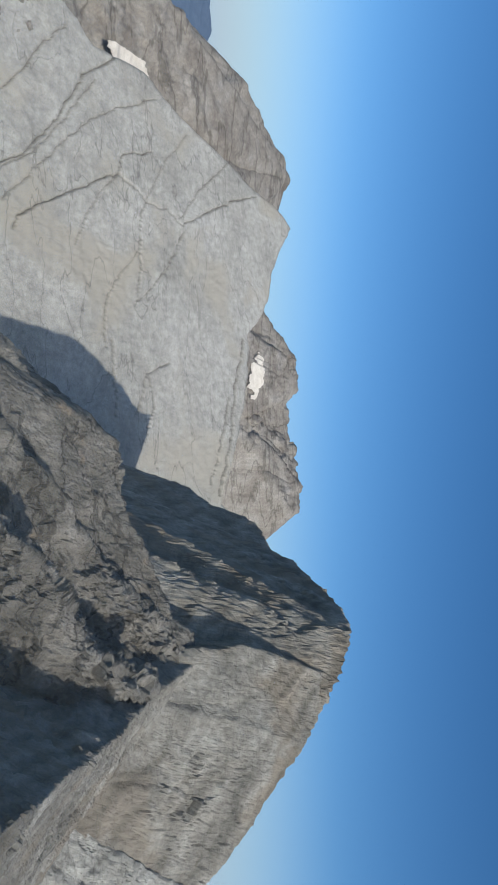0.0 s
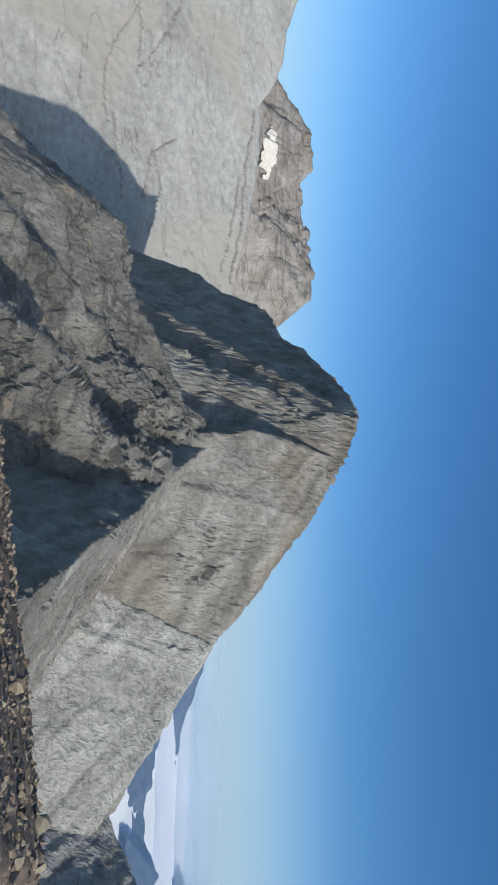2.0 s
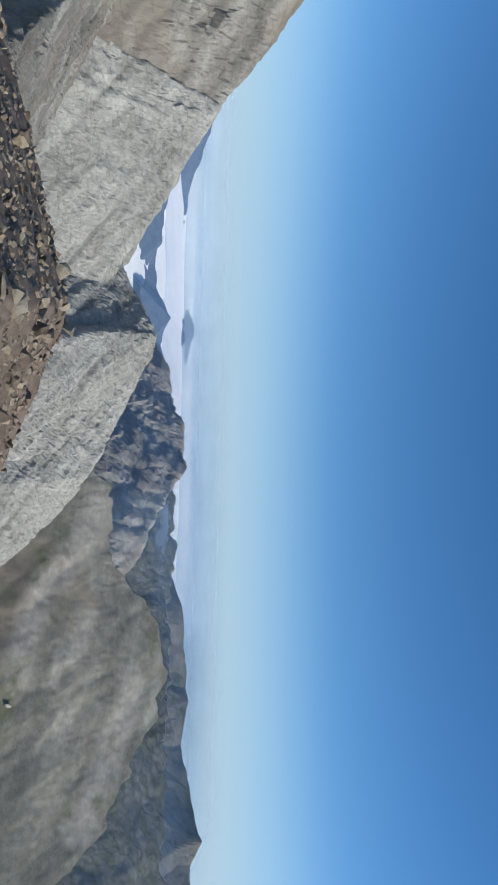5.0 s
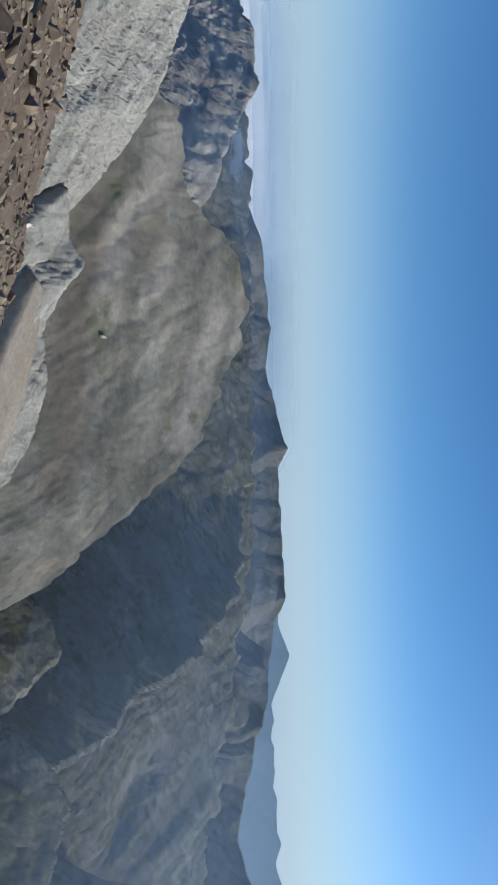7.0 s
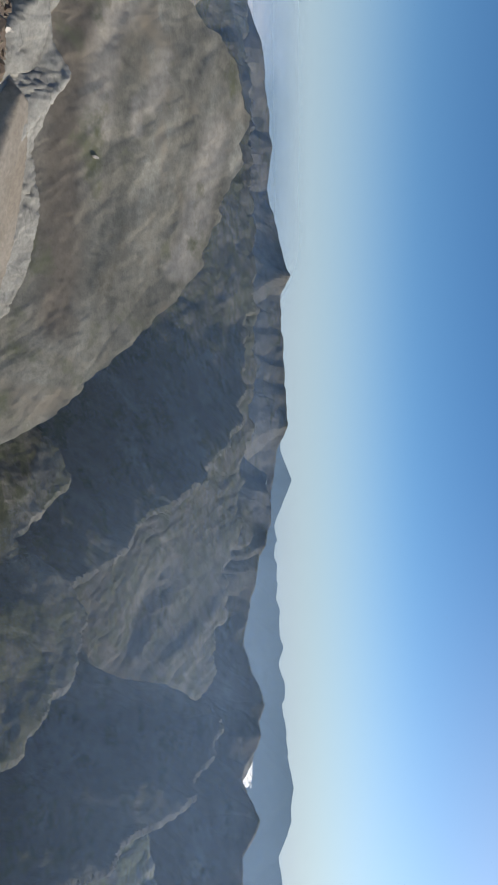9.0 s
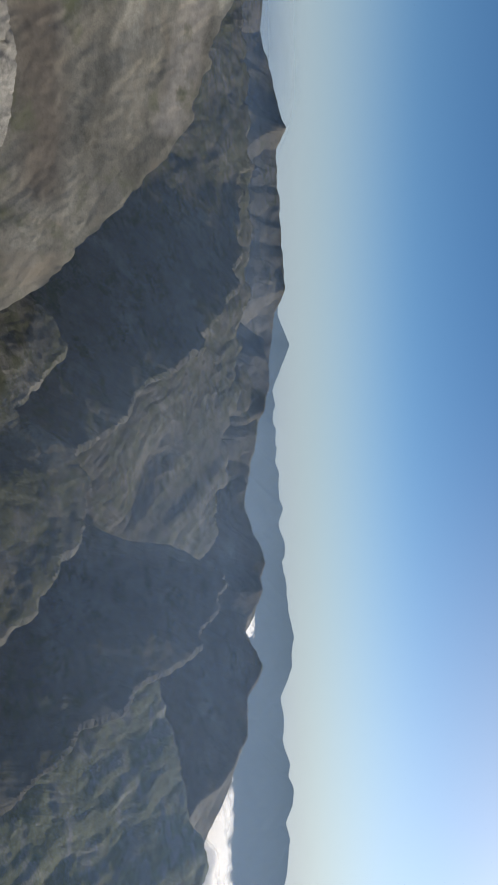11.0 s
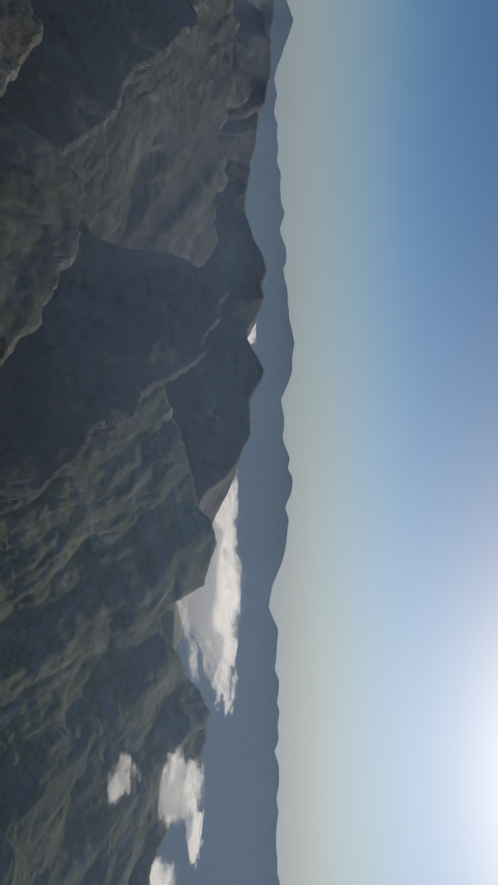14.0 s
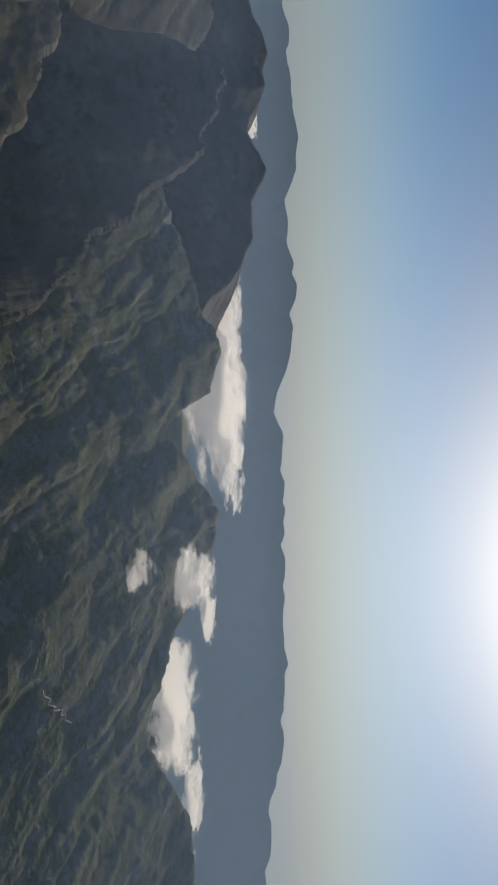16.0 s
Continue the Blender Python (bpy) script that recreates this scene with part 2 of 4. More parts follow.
def away(ga, ge, a, b):
    """How far, in degrees, places at (ga, ge) are from the line a to b."""
    (a0, e0), (a1, e1) = a, b
    f = np.clip(((ga - a0) * (a1 - a0) + (ge - e0) * (e1 - e0)) / ((a1 - a0) ** 2 + (e1 - e0) ** 2), 0, 1)
    return np.hypot(ga - a0 - f * (a1 - a0), ge - e0 - f * (e1 - e0))


def jag(line, amount, step=0.5, seed=0):
    """A crest line with its small teeth and notches, every step degrees or so."""
    rng, out = np.random.RandomState(seed), []
    for (a0, e0, d0), (a1, e1, d1) in zip(line, line[1:]):
        n = max(1, int(abs(a1 - a0) / step))
        for k in range(n):
            f = min(max((k + (0.3 * rng.normal() if k else 0)) / n, 0), 0.98)
            out.append((a0 + f * (a1 - a0), e0 + f * (e1 - e0) + (amount * rng.uniform(-1, 0.8) if k else 0.3 * amount), d0 + f * (d1 - d0)))
    return out + [line[-1]]


class Massif:
    """Terrain under a set of crests: each is a polyline of (azimuth, elevation, distance) whose sides fall off at the
    slopes given (left, right of its direction), and its ends, where it bends down, at the steepness."""

    smooth, layers, sharp_rows, drop = True, None, 0, 0.0

    def __init__(self, crests, gully=(0.0, 100.0), warp=(0.0, 60.0), seed=0.0, steep=1.2):
        self.gully, self.warp, self.seed = gully, warp, seed
        self.segs = []
        for left, right, line, *own in crests:
            pts = [at(*q) for q in line]
            ends = (pts[0], (pts[0] - pts[1]).to_2d().normalized(), pts[-1], (pts[-1] - pts[-2]).to_2d().normalized())
            for a, b in zip(pts, pts[1:]):
                self.segs.append((a, b, left, right, ends, own[0] if own else steep))

    def height(self, x, y):
        p = np.stack([x, y, np.full_like(x, self.seed)], 1)
        amp, size = self.warp
        if amp:
            x = x + amp * fbm(p / size, 3)
            y = y + amp * fbm(p / size + 31.7, 3)
        z, near, along, total = np.full_like(x, -1e5), np.full_like(x, 1e5), np.zeros_like(x), 0.0
        for a, b, left, right, (p0, d0, p1, d1), steep in self.segs:
            ex, ey = b.x - a.x, b.y - a.y
            length = math.hypot(ex, ey) + 1e-6
            run = ((x - a.x) * ex + (y - a.y) * ey) / length ** 2
            s = np.clip(run, 0, 1)
            over = np.clip((x - p0.x) * d0.x + (y - p0.y) * d0.y, 0, None) + np.clip((x - p1.x) * d1.x + (y - p1.y) * d1.y, 0, None)
            dx, dy = x - a.x - s * ex, y - a.y - s * ey
            d = np.hypot(dx, dy)
            side = (ex * dy - ey * dx) / (length * (d + 1e-6))
            aside = np.abs(ex * (y - a.y) - ey * (x - a.x)) / length
            fall = np.where(side > 0, left, right) * aside
            cone = a.z + s * (b.z - a.z) - fall - steep * np.clip(np.abs(run - s) * length - 0.3 * aside, 0, None)
            plane = a.z + run * (b.z - a.z) - fall
            h = np.minimum(cone, plane) - 1.6 * over
            better = h > z
            z, near, along = np.where(better, h, z), np.where(better, d, near), np.where(better, total + s * length + 400.0 * (side < 0), along)
            total += length
        amp, size = self.gully
        if amp:
            along = along + 0.5 * size * fbm(p / (1.5 * size), 3)
            q = np.stack([along / size, near / (5.0 * size), np.full_like(x, self.seed)], 1)
            z = z + amp * np.clip(near / (1.5 * size), 0, 1) * (fbm(q, 5, 0.55, True) - 0.3)
        return z

    def rows(self, A, D):
        return D

    def even(self, n):
        return n

    def mesh(self, name, az, dist, steps, crag, mat, floor=-1500.0, stretch=(1, 1, 1), grooves=(), chunks=(), patches=()):
        """The terrain over a sector, as one mesh. crag: (metres, size) of the rough relief."""
        na, nd = steps
        A, D = np.meshgrid(np.radians(np.linspace(*az, na)), np.geomspace(*dist, nd), indexing="ij")
        D = self.rows(A, D)
        x, y = (np.sin(A) * D).ravel(), (np.cos(A) * D).ravel()
        z = np.maximum(self.height(x, y), floor)
        p = np.stack([x, y, z], 1)
        g = p.reshape(na, nd, 3)
        n = np.cross(np.gradient(g, axis=0), np.gradient(g, axis=1)).reshape(-1, 3)
        n /= np.linalg.norm(n, axis=1, keepdims=True) + 1e-9
        n = self.even((n * np.sign(n[:, 2:3])).reshape(na, nd, 3)).reshape(-1, 3)
        if self.drop:
            # the far side of each crest drops off at once
            tan = (z.reshape(na, nd) / D)
            behind = tan < np.maximum.accumulate(tan, 1) - 1e-4
            p[:, 2] -= self.drop * behind.ravel()
        for amount, size in crag:
            p = p + n * (amount * fbm(p * np.array(stretch) / size + self.seed, 5, 0.55, amount > 0))[:, None]
        patchy = np.clip(0.45 + 1.6 * fbm(p / (8 * chunks[0][1]) + 5.5, 3), 0.08, 1)[:, None] if chunks else 1
        for amount, size in chunks:
            p = p + n * (amount * blocks(p * np.array(stretch) / size + self.seed + 0.3 * fbm(p / size, 2)[:, None]))[:, None] * patchy
        if self.layers:
            # beds that dip across the face: the way across them, their thickness, and how far the harder ones stand out, how much they bend
            across, thick, ledge, bend = self.layers
            run = p @ np.array(across) / thick + bend * fbm(p / (8 * thick), 4)
            layer = 0.5 + 0.5 * fbm(np.stack([run, p[:, 0] / (12 * thick), p[:, 1] / (12 * thick)], 1), 3, 0.5)
            p = p + n * (2 * ledge * (layer - 0.5))[:, None]
        if grooves:
            hd = np.hypot(p[:, 0], p[:, 1])
            ga, ge = np.degrees(np.arctan2(p[:, 0], p[:, 1])), np.degrees(np.arctan2(p[:, 2], hd))
            ga = ga + 0.5 * fbm(p / 60, 5, 0.65)
            ge = ge + 0.5 * fbm(p / 60 + 9.1, 5, 0.65)
            cut = np.zeros(len(p))
            for width, deep, line in grooves:
                for a, b in zip(line, line[1:]):
                    cut = np.maximum(cut, deep * np.clip(1 - away(ga, ge, a, b) / width, 0, 1))
            p = p - n * cut[:, None]
            seam = np.clip(cut / 6.5, 0, 1)
        k = np.arange(na * nd).reshape(na, nd)
        quads = np.stack([k[:-1, :-1], k[:-1, 1:], k[1:, 1:], k[1:, :-1]], -1).reshape(-1, 4)
        quads = quads[(z[quads] > floor + 0.01).any(1)]
        marks = {"seam": seam} if grooves else {}
        if self.layers:
            marks["layer"] = layer
        for key, lines in patches:
            # tongues of other ground, ragged at the edge, along lines of (azimuth, elevation)
            hd = np.hypot(p[:, 0], p[:, 1])
            ga = np.degrees(np.arctan2(p[:, 0], p[:, 1])) + 1.1 * fbm(p / 110, 5, 0.6)
            ge = np.degrees(np.arctan2(p[:, 2], hd)) + 1.1 * fbm(p / 110 + 7.7, 5, 0.6)
            marks[key] = np.max([np.clip(1.4 * (1 - away(ga, ge, a, b) / width), 0, 1) for width, line in lines for a, b in zip(line, line[1:])], 0)
        if isinstance(name, str):
            return surface(name, p, quads, mat, marks, np.where(quads[:, 0] % nd < nd - self.sharp_rows, self.smooth, False))
        # one part for each ridge, by which of them stands highest there
        owner = self.owner[quads[:, 0]]
        return [surface(part, p, quads[owner == i], mat, marks, self.smooth) for i, part in enumerate(name)]


# ---- the slab mountain and what stands behind it ----
CRACKS_A = [
    (0.076, 6, [(-23.7, -14.1), (-24.8, -12.7), (-26.8, -11.0), (-27.7, -9.8)]),
    (0.092, 7, [(-19.0, -15.0), (-19.7, -12.8), (-22.1, -10.5), (-24.8, -8.7), (-25.9, -6.8)]),
    (0.075, 5, [(-18.9, -14.4), (-19.8, -12.2), (-22.3, -9.9), (-24.6, -8.0)]),
    (0.075, 5, [(-16.6, -14.3), (-18.1, -12.8), (-20.5, -10.5), (-22.0, -8.5), (-23.0, -6.4), (-23.6, -4.0)]),
    (0.076, 7, [(-14.7, -13.7), (-15.6, -13.4), (-16.8, -11.0), (-17.7, -9.1), (-18.8, -6.6), (-19.9, -6.3), (-20.3, -4.2)]),
    (0.075, 4, [(-18.8, -6.6), (-17.1, -4.6), (-15.6, -2.0)]),
    (0.075, 4, [(-13.7, -9.5), (-16.0, -8.8), (-18.8, -6.6)]),
]
CRACKS_B = [
    (0.075, 4, [(-17.1, -4.6), (-19.1, -3.6), (-21.5, -1.8)]),
    (0.075, 5, [(-10.4, -5.1), (-13.7, -5.0), (-16.1, -4.9), (-17.1, -4.4)]),
    (0.075, 6, [(-15.6, -2.0), (-16.6, 0.1), (-17.2, 1.3), (-17.7, 3.2)]),
    (0.075, 5, [(-16.1, -2.2), (-17.8, -0.9), (-19.7, 1.0)]),
    (0.075, 5, [(-9.7, -5.3), (-11.2, -4.1), (-13.3, -2.5), (-15.1, -1.9)]),
    (0.075, 5, [(-7.3, -6.7), (-1.5, -6.5)]),
    (0.075, 5, [(-1.7, -5.1), (-4.7, -4.3), (-5.6, -2.7)]),
    (0.075, 5, [(-4.7, -4.2), (-2.4, -3.7), (-0.7, -4.2)]),
    (0.100, 8, [(-7.7, 2.6), (-3.9, 2.3), (0.7, 1.9), (4.0, 1.2)]),
    (0.076, 6, [(-3.5, 1.7), (0.3, 1.3), (3.2, 0.6)]),
    (0.075, 4, [(-6.8, -7.3), (-10.5, -7.3), (-13.7, -5.0)]),
]
class Slab(Massif):
    """One tilted plane of rock that ends in a skyline, given as (azimuth, elevation), and falls off behind it."""

    def __init__(self, skyline, foot, facing, slope, behind, seed, rough=0.25, streak=None):
        self.segs, self.gully, self.warp, self.seed = [], (0.0, 100.0), (0.0, 60.0), seed
        self.skyline, self.foot, self.facing, self.slope, self.behind = np.array(skyline), foot, radians(facing), slope, behind
        self.rough, self.streak, self.sharp_rows = rough, streak, 15 if behind > 2 else 0

    def crest(self, az):
        """How steeply the plane rises away from the summit, and how far off its crest is, by azimuth."""
        deg = np.degrees(az)
        el = np.interp(deg, self.skyline[:, 0], self.skyline[:, 1])
        el = el + self.rough * fbm(np.stack([deg * 0.7, 0 * deg, 0 * deg + self.seed], 1), 5)
        rise = -self.slope * np.cos(az - self.facing)
        return rise, self.foot / (rise - np.tan(np.radians(el)))

    def rows(self, A, D):
        """Lays one row of the grid along the crest where the far side is steep."""
        if self.behind < 2:
            return D
        na, nd = D.shape
        front = nd - 12
        first = D[:, :1]
        edge = np.maximum(self.crest(A[:, 0])[1][:, None], first * 1.02)
        return np.concatenate([first * (edge / first) ** (np.arange(front)[None] / (front - 1)), edge + 8.0 * np.arange(1, 13)[None]], 1)

    def even(self, n):
        """Lets the relief at the crest follow the slope in front of it."""
        if self.behind > 2:
            n[:, -13:] = n[:, -14:-13]
        return n

    def height(self, x, y):
        az, d = np.arctan2(x, y), np.hypot(x, y)
        rise, crest = self.crest(az)
        near = np.minimum(d, crest)
        # the far side breaks off at once where it is steep
        z = -self.foot + rise * near - self.behind * (d - near) - np.where((d > crest * 1.001) & (self.behind > 2), 60.0, 0.0)
        if self.streak:
            amp, size, turn = self.streak
            side = x * np.cos(self.facing) - y * np.sin(self.facing)
            down = x * np.sin(self.facing) + y * np.cos(self.facing)
            u, v = side * math.cos(radians(turn)) + down * math.sin(radians(turn)), down * math.cos(radians(turn)) - side * math.sin(radians(turn))
            u = u + 0.6 * size * fbm(np.stack([x, y, 0 * x + self.seed], 1) / (2.5 * size), 4)
            z = z + amp * fbm(np.stack([u / size, v / (5 * size), 0 * u + self.seed], 1), 6, 0.55)
        return z


slab = Slab([(-45, -16), (-34, -12), (-29.1, -9.9), (-26.5, -8.1), (-25.1, -5), (-22.8, -2.7), (-19.8, 0.8), (-18.2, 2.5), (-17.1, 4.2), (-15.6, 5.6), (-14.8, 5.2), (-12.6, 4.4), (-9.8, 4.0),
             (-8.1, 3.0), (-3.5, 2.8), (0.7, 2.2), (4.7, 1.3), (6, 2.8), (7.5, 4.5), (9, 4)], 1058.0, 188.6, 0.75, 0.95, 1.1)
tagged(slab.mesh("rock_slab_mountain", (-40, 9), (980, 2050), (820, 300), [(5, 130), (1.2, 20)], PALE, -420, (1, 1, 0.6), CRACKS_A + CRACKS_B),
       "pale grey granite slab mountainside cut by long cracks", "mountain")

back = Massif([
    (0.5, 0.5, [(-38, -7, 1750), (-31, -5.9, 1800), (-27.4, -4.9, 1850), (-24.8, -4.3, 1900)]),
    (0.8, 0.48, jag([(-48, -6, 2100), (-29.4, -5.0, 2100), (-29.2, -3.8, 2115), (-26.6, -0.4, 2185), (-24.8, 1.8, 2240), (-23.1, 2.8, 2270), (-20.3, 4.7, 2310), (-18.9, 5.3, 2310), (-16.9, 4.4, 2295), (-14, 2, 2295)], 0.16, 0.7, 9)),
], (30, 130), seed=2.2)
tagged(back.mesh("rocky_mountain", (-48, -10), (1180, 2660), (300, 200), [(9, 80), (4, 22)], BACK, -700, chunks=[(6, 50), (2.6, 16)]), "brown weathered rocky mountain behind a pale slab", "mountain")

back2 = Massif([
    (0.9, 0.7, jag([(-12, 2, 2380), (-9.5, 4.0, 2380), (-7.4, 5.5, 2410), (-5.9, 6.4, 2435), (-4.1, 6.6, 2435), (-3.0, 5.9, 2435), (-0.7, 6.1, 2435), (3.3, 7.2, 2410), (5.0, 7.0, 2380), (5.6, 4.6, 2365), (5.9, 2, 2350)], 0.16, 0.7, 8)),
], (22, 130), seed=3.3)
tagged(back2.mesh("rocky_mountain", (-14, 9), (1800, 2660), (280, 130), [(8, 70), (4, 22)], BACK, -600, chunks=[(6, 50), (2.6, 16)]), "reddish brown blunt mountain above a snow patch", "mountain")

# ---- the pointed peak: main body with its buttresses ----
peak_thing = tagged(new("pointed_rock_peak"), "pointed grey brown rock peak with craggy shaded ribs", "mountain")
ARETE = [(13.6, 11.0, 650), (13.9, 8.2, 628), (14.5, 5.3, 603), (15.2, 1.5, 572), (16.6, -0.7, 530), (18.4, -2.9, 475), (20.8, -5.0, 405), (23.6, -8.4, 320), (27.1, -12.2, 235), (29, -16, 190)]


class Peak(Massif):
    """A peak whose sunny side breaks off along an arete into a steep shaded wall; a second massif stands behind the wall."""

    def __init__(self, sunny, behind, arete, wall, seed):
        self.sunny, self.behind, self.edge, self.wall, self.seed = sunny, behind, [at(*q) for q in arete], wall, seed

    def height(self, x, y):
        q = np.stack([x, y, np.full_like(x, self.seed)], 1)
        wx = x + 9 * fbm(q / 34, 5, 0.6)
        cap = np.full_like(x, -1e5)
        for a, b in zip(self.edge, self.edge[1:]):
            ex, ey = b.x - a.x, b.y - a.y
            f = np.clip(((wx - a.x) * ex + (y - a.y) * ey) / (ex * ex + ey * ey), 0, 1)
            dx, dy = wx - a.x - f * ex, y - a.y - f * ey
            west = ex * dy - ey * dx < 0
            cap = np.maximum(cap, np.where(west, a.z + f * (b.z - a.z) - self.wall * np.hypot(dx, dy), 1e5))
        return np.maximum(np.minimum(self.sunny.height(x, y), cap), self.behind.height(x, y))


sunny_side = Massif([
    (1.2, 1.6, [(13.6, 11.0, 650), (15.7, 10.6, 640), (18.4, 9.3, 629), (21.2, 7.7, 617)], 4.0),
    (1.2, 1.1, [(17.0, 9.9, 634), (18.4, 9.25, 629), (21.2, 7.7, 617), (25.3, 4.7, 608), (30, 1.1, 603), (34.4, -2.5, 600), (37.6, -5.5, 600), (44, -8, 604)], 4.0),
    (0.6, 2.0, ARETE),
], (1.5, 60), (4, 50), seed=4.4)
far_ridge = Massif([
    (1.2, 2.6, [(3.5, -1, 1150), (5.1, 1.2, 1100), (5.9, 3.9, 1060), (6.9, 4.7, 1020), (8.0, 5.3, 980), (8.3, 5.7, 950), (8.9, 7.0, 880), (11.3, 9.7, 745), (12.4, 10.5, 690), (13.6, 11.0, 650)], 5.0),
], (1.5, 60), (4, 50), seed=4.4)
peak = Peak(sunny_side, far_ridge, ARETE, 1.9, 4.4)
peak.layers, peak.smooth = ((0.48, -0.35, 0.8), 8.0, 0.7, 2.2), False
body = peak.mesh("rock_face", (-8, 48), (185, 1150), (540, 460), [(-3.5, 30), (1.4, 7)], BROWN, -330, chunks=[(1.5, 12), (0.8, 4)])
body.parent = peak_thing
butts = [
    ((0.75, 1.7, [(14.3, -0.2, 548), (12.7, -2.1, 540), (9.2, -3.8, 530), (5.1, -5.9, 522), (0.6, -6.6, 530), (-2.2, -10.7, 520), (-6.7, -14.7, 500), (-11, -19, 490)]), (-14, 16), (330, 640)),
    ((0.8, 0.9, [(14.3, -1.4, 538), (12.4, -4.2, 500), (9.2, -7.2, 470), (6.0, -9.2, 450), (3.2, -11.2, 435), (0.8, -13.4, 425), (-4, -17, 410)]), (-8, 16), (290, 600)),
    ((1.0, 1.1, [(18, -3.1, 468), (16.7, -5.8, 420), (14, -8.2, 385), (10.9, -10.3, 360), (9, -12.4, 345), (7.2, -14.4, 335), (3, -19, 315)]), (0, 20), (240, 540)),
]
for i, (crest, az, dist) in enumerate(butts):
    m = Massif([crest], (5, 26), (8, 30), seed=20.0 + i)
    m.smooth = False
    ob = m.mesh("buttress", az, dist, (340, 320), [(3.5, 20), (1.4, 5)], CRAG, -330, (1, 1, 0.6), chunks=[(6.5, 20), (3.4, 8), (1.4, 3.2)])
    ob.parent = peak_thing

wall = Massif([
    (0.6, 2.2, [(30.6, 0.5, 602), (30.8, -1.5, 578), (30.0, -4.2, 551), (28.7, -8.4, 514), (30, -12.5, 485), (33, -17.5, 455)], 3.0),
    (1.1, 0.8, [(30.4, 0.6, 602), (32.2, -0.5, 595), (34.4, -2.5, 589), (37.6, -5.2, 585), (39.5, -5.7, 585), (41.3, -6.1, 584), (43, -5.4, 586), (45.5, -4.2, 587), (47, -4.1, 590), (48.5, -6, 588), (50.5, -12, 570)]),
], (3, 40), (4, 40), seed=5.1, steep=0.6)
ridge_thing = tagged(new("pale_rock_ridge"), "pale streaked granite ridge with diagonal layers", "mountain")
ridge_beds = ((0.39, -0.455, 0.8), 6.0, 1.3, 0.35)
wall.layers, wall.smooth = ridge_beds, False
wall.mesh("rock_wall", (24, 52), (250, 660), (300, 300), [(2.4, 22), (0.8, 6)], STREAK, -260, (1, 1, 2), chunks=[(0.7, 8)]).parent = ridge_thing

ridge = Massif([
    (3.5, 0.75, [(45.0, -4.3, 583), (46.2, -3.6, 586), (47.6, -3.9, 590), (52.7, -6.3, 590), (56.5, -8.0, 586), (58.8, -9.6, 590), (62.3, -12.8, 596), (66, -16.8, 600), (71, -20.5, 600)]),
], (4, 35), (4, 40), seed=5.5, steep=2.5)
ridge.layers, ridge.smooth = ridge_beds, False
ridge.mesh("layered_ridge", (34, 78), (250, 660), (440, 340), [(2.4, 20), (0.8, 5)], STREAK, -300, (1, 1, 2), chunks=[(0.7, 8)]).parent = ridge_thing

# ---- the olive mountainside, its outcrops and scree fan ----
mountainside = tagged(new("olive_mountainside"), "olive brown mountainside with scree and lichen above pale slabs", "mountain")
olive = Slab([(46, -12), (52, -9.5), (56.5, -7.5), (57.3, -6.6), (60.1, -6.4), (62.8, -6.4), (64.1, -5.6), (65.5, -4.0), (67, -3.2), (68.7, -2.4), (70.5, -2.1), (72.5, -2.6), (74.2, -2.9), (76, -3.9), (78.4, -4.8), (81.2, -6.2),
              (82.9, -7.8), (85.2, -10.2), (86.4, -11.6), (87.6, -12.6), (88.8, -14.0), (90.6, -15.6), (91.8, -17.4), (93, -19.5), (96, -26)], 585.0, 250.0, 0.5, 5.0, 7.7, 1.0, (5, 50, 30))
olive.layers = ((0.5, 0.035, 0.0), 20.0, 1.0, 1.0)
TONGUES = [(1.5, [(58.9, -7.1), (62.0, -8.7), (65.0, -11.0), (67.8, -11.8), (70.8, -12.3)]),
           # the pale facet below the crest, given the same colour
           (1.2, [(71.6, -4.2), (75.1, -5.3), (78.2, -6.3), (80.7, -7.4)]),
           (0.5, [(69.1, -9.3), (71.3, -9.5)]),
           (0.7, [(66.7, -7.3), (69.6, -8.4)])]
SOIL = [(2.2, [(64.0, -12.5), (67.8, -14.1), (72.7, -14.9), (79.1, -15.5), (84.2, -16.0)])]
olive.mesh("grass_slope", (46, 98), (420, 1300), (560, 240), [(-3, 120), (1.3, 34), (0.5, 10)], OLIVE, -480, patches=[("soil", SOIL), ("scree", TONGUES)]).parent = mountainside
outcrop = Massif([
    (0.9, 0.6, [(62.5, -14.5, 560), (66, -14.6, 585), (67.7, -13.8, 595), (69.5, -15.3, 600), (72.5, -16.9, 615), (76, -16.7, 645), (80, -17.7, 665), (83, -19.2, 670), (87, -22, 670)]),
], (4, 30), (5, 30), seed=7.9)
outcrop.layers = ridge_beds
outcrop_part = outcrop.mesh("slab_outcrop", (60, 90), (400, 720), (300, 120), [(2.0, 18), (0.6, 5)], STREAK, -330, (1, 1, 2), chunks=[(1.5, 10)])
tagged(outcrop_part, "pale cracked slab outcrop")
outcrop_part.parent = mountainside
fan = Massif([
    (0.9, 0.34, [(68.6, -17, 545), (69.3, -16.6, 560), (72.5, -17.1, 575), (75.1, -17.7, 590), (79, -18.7, 605), (84, -20.5, 620), (90, -24, 620)]),
], (2, 60), seed=8.1)
fan_part = fan.mesh("scree_fan", (64, 94), (330, 660), (260, 140), [(0.5, 10)], FAN, -330)
tagged(fan_part, "smooth grey brown fan of fine scree")
fan_part.parent = mountainside

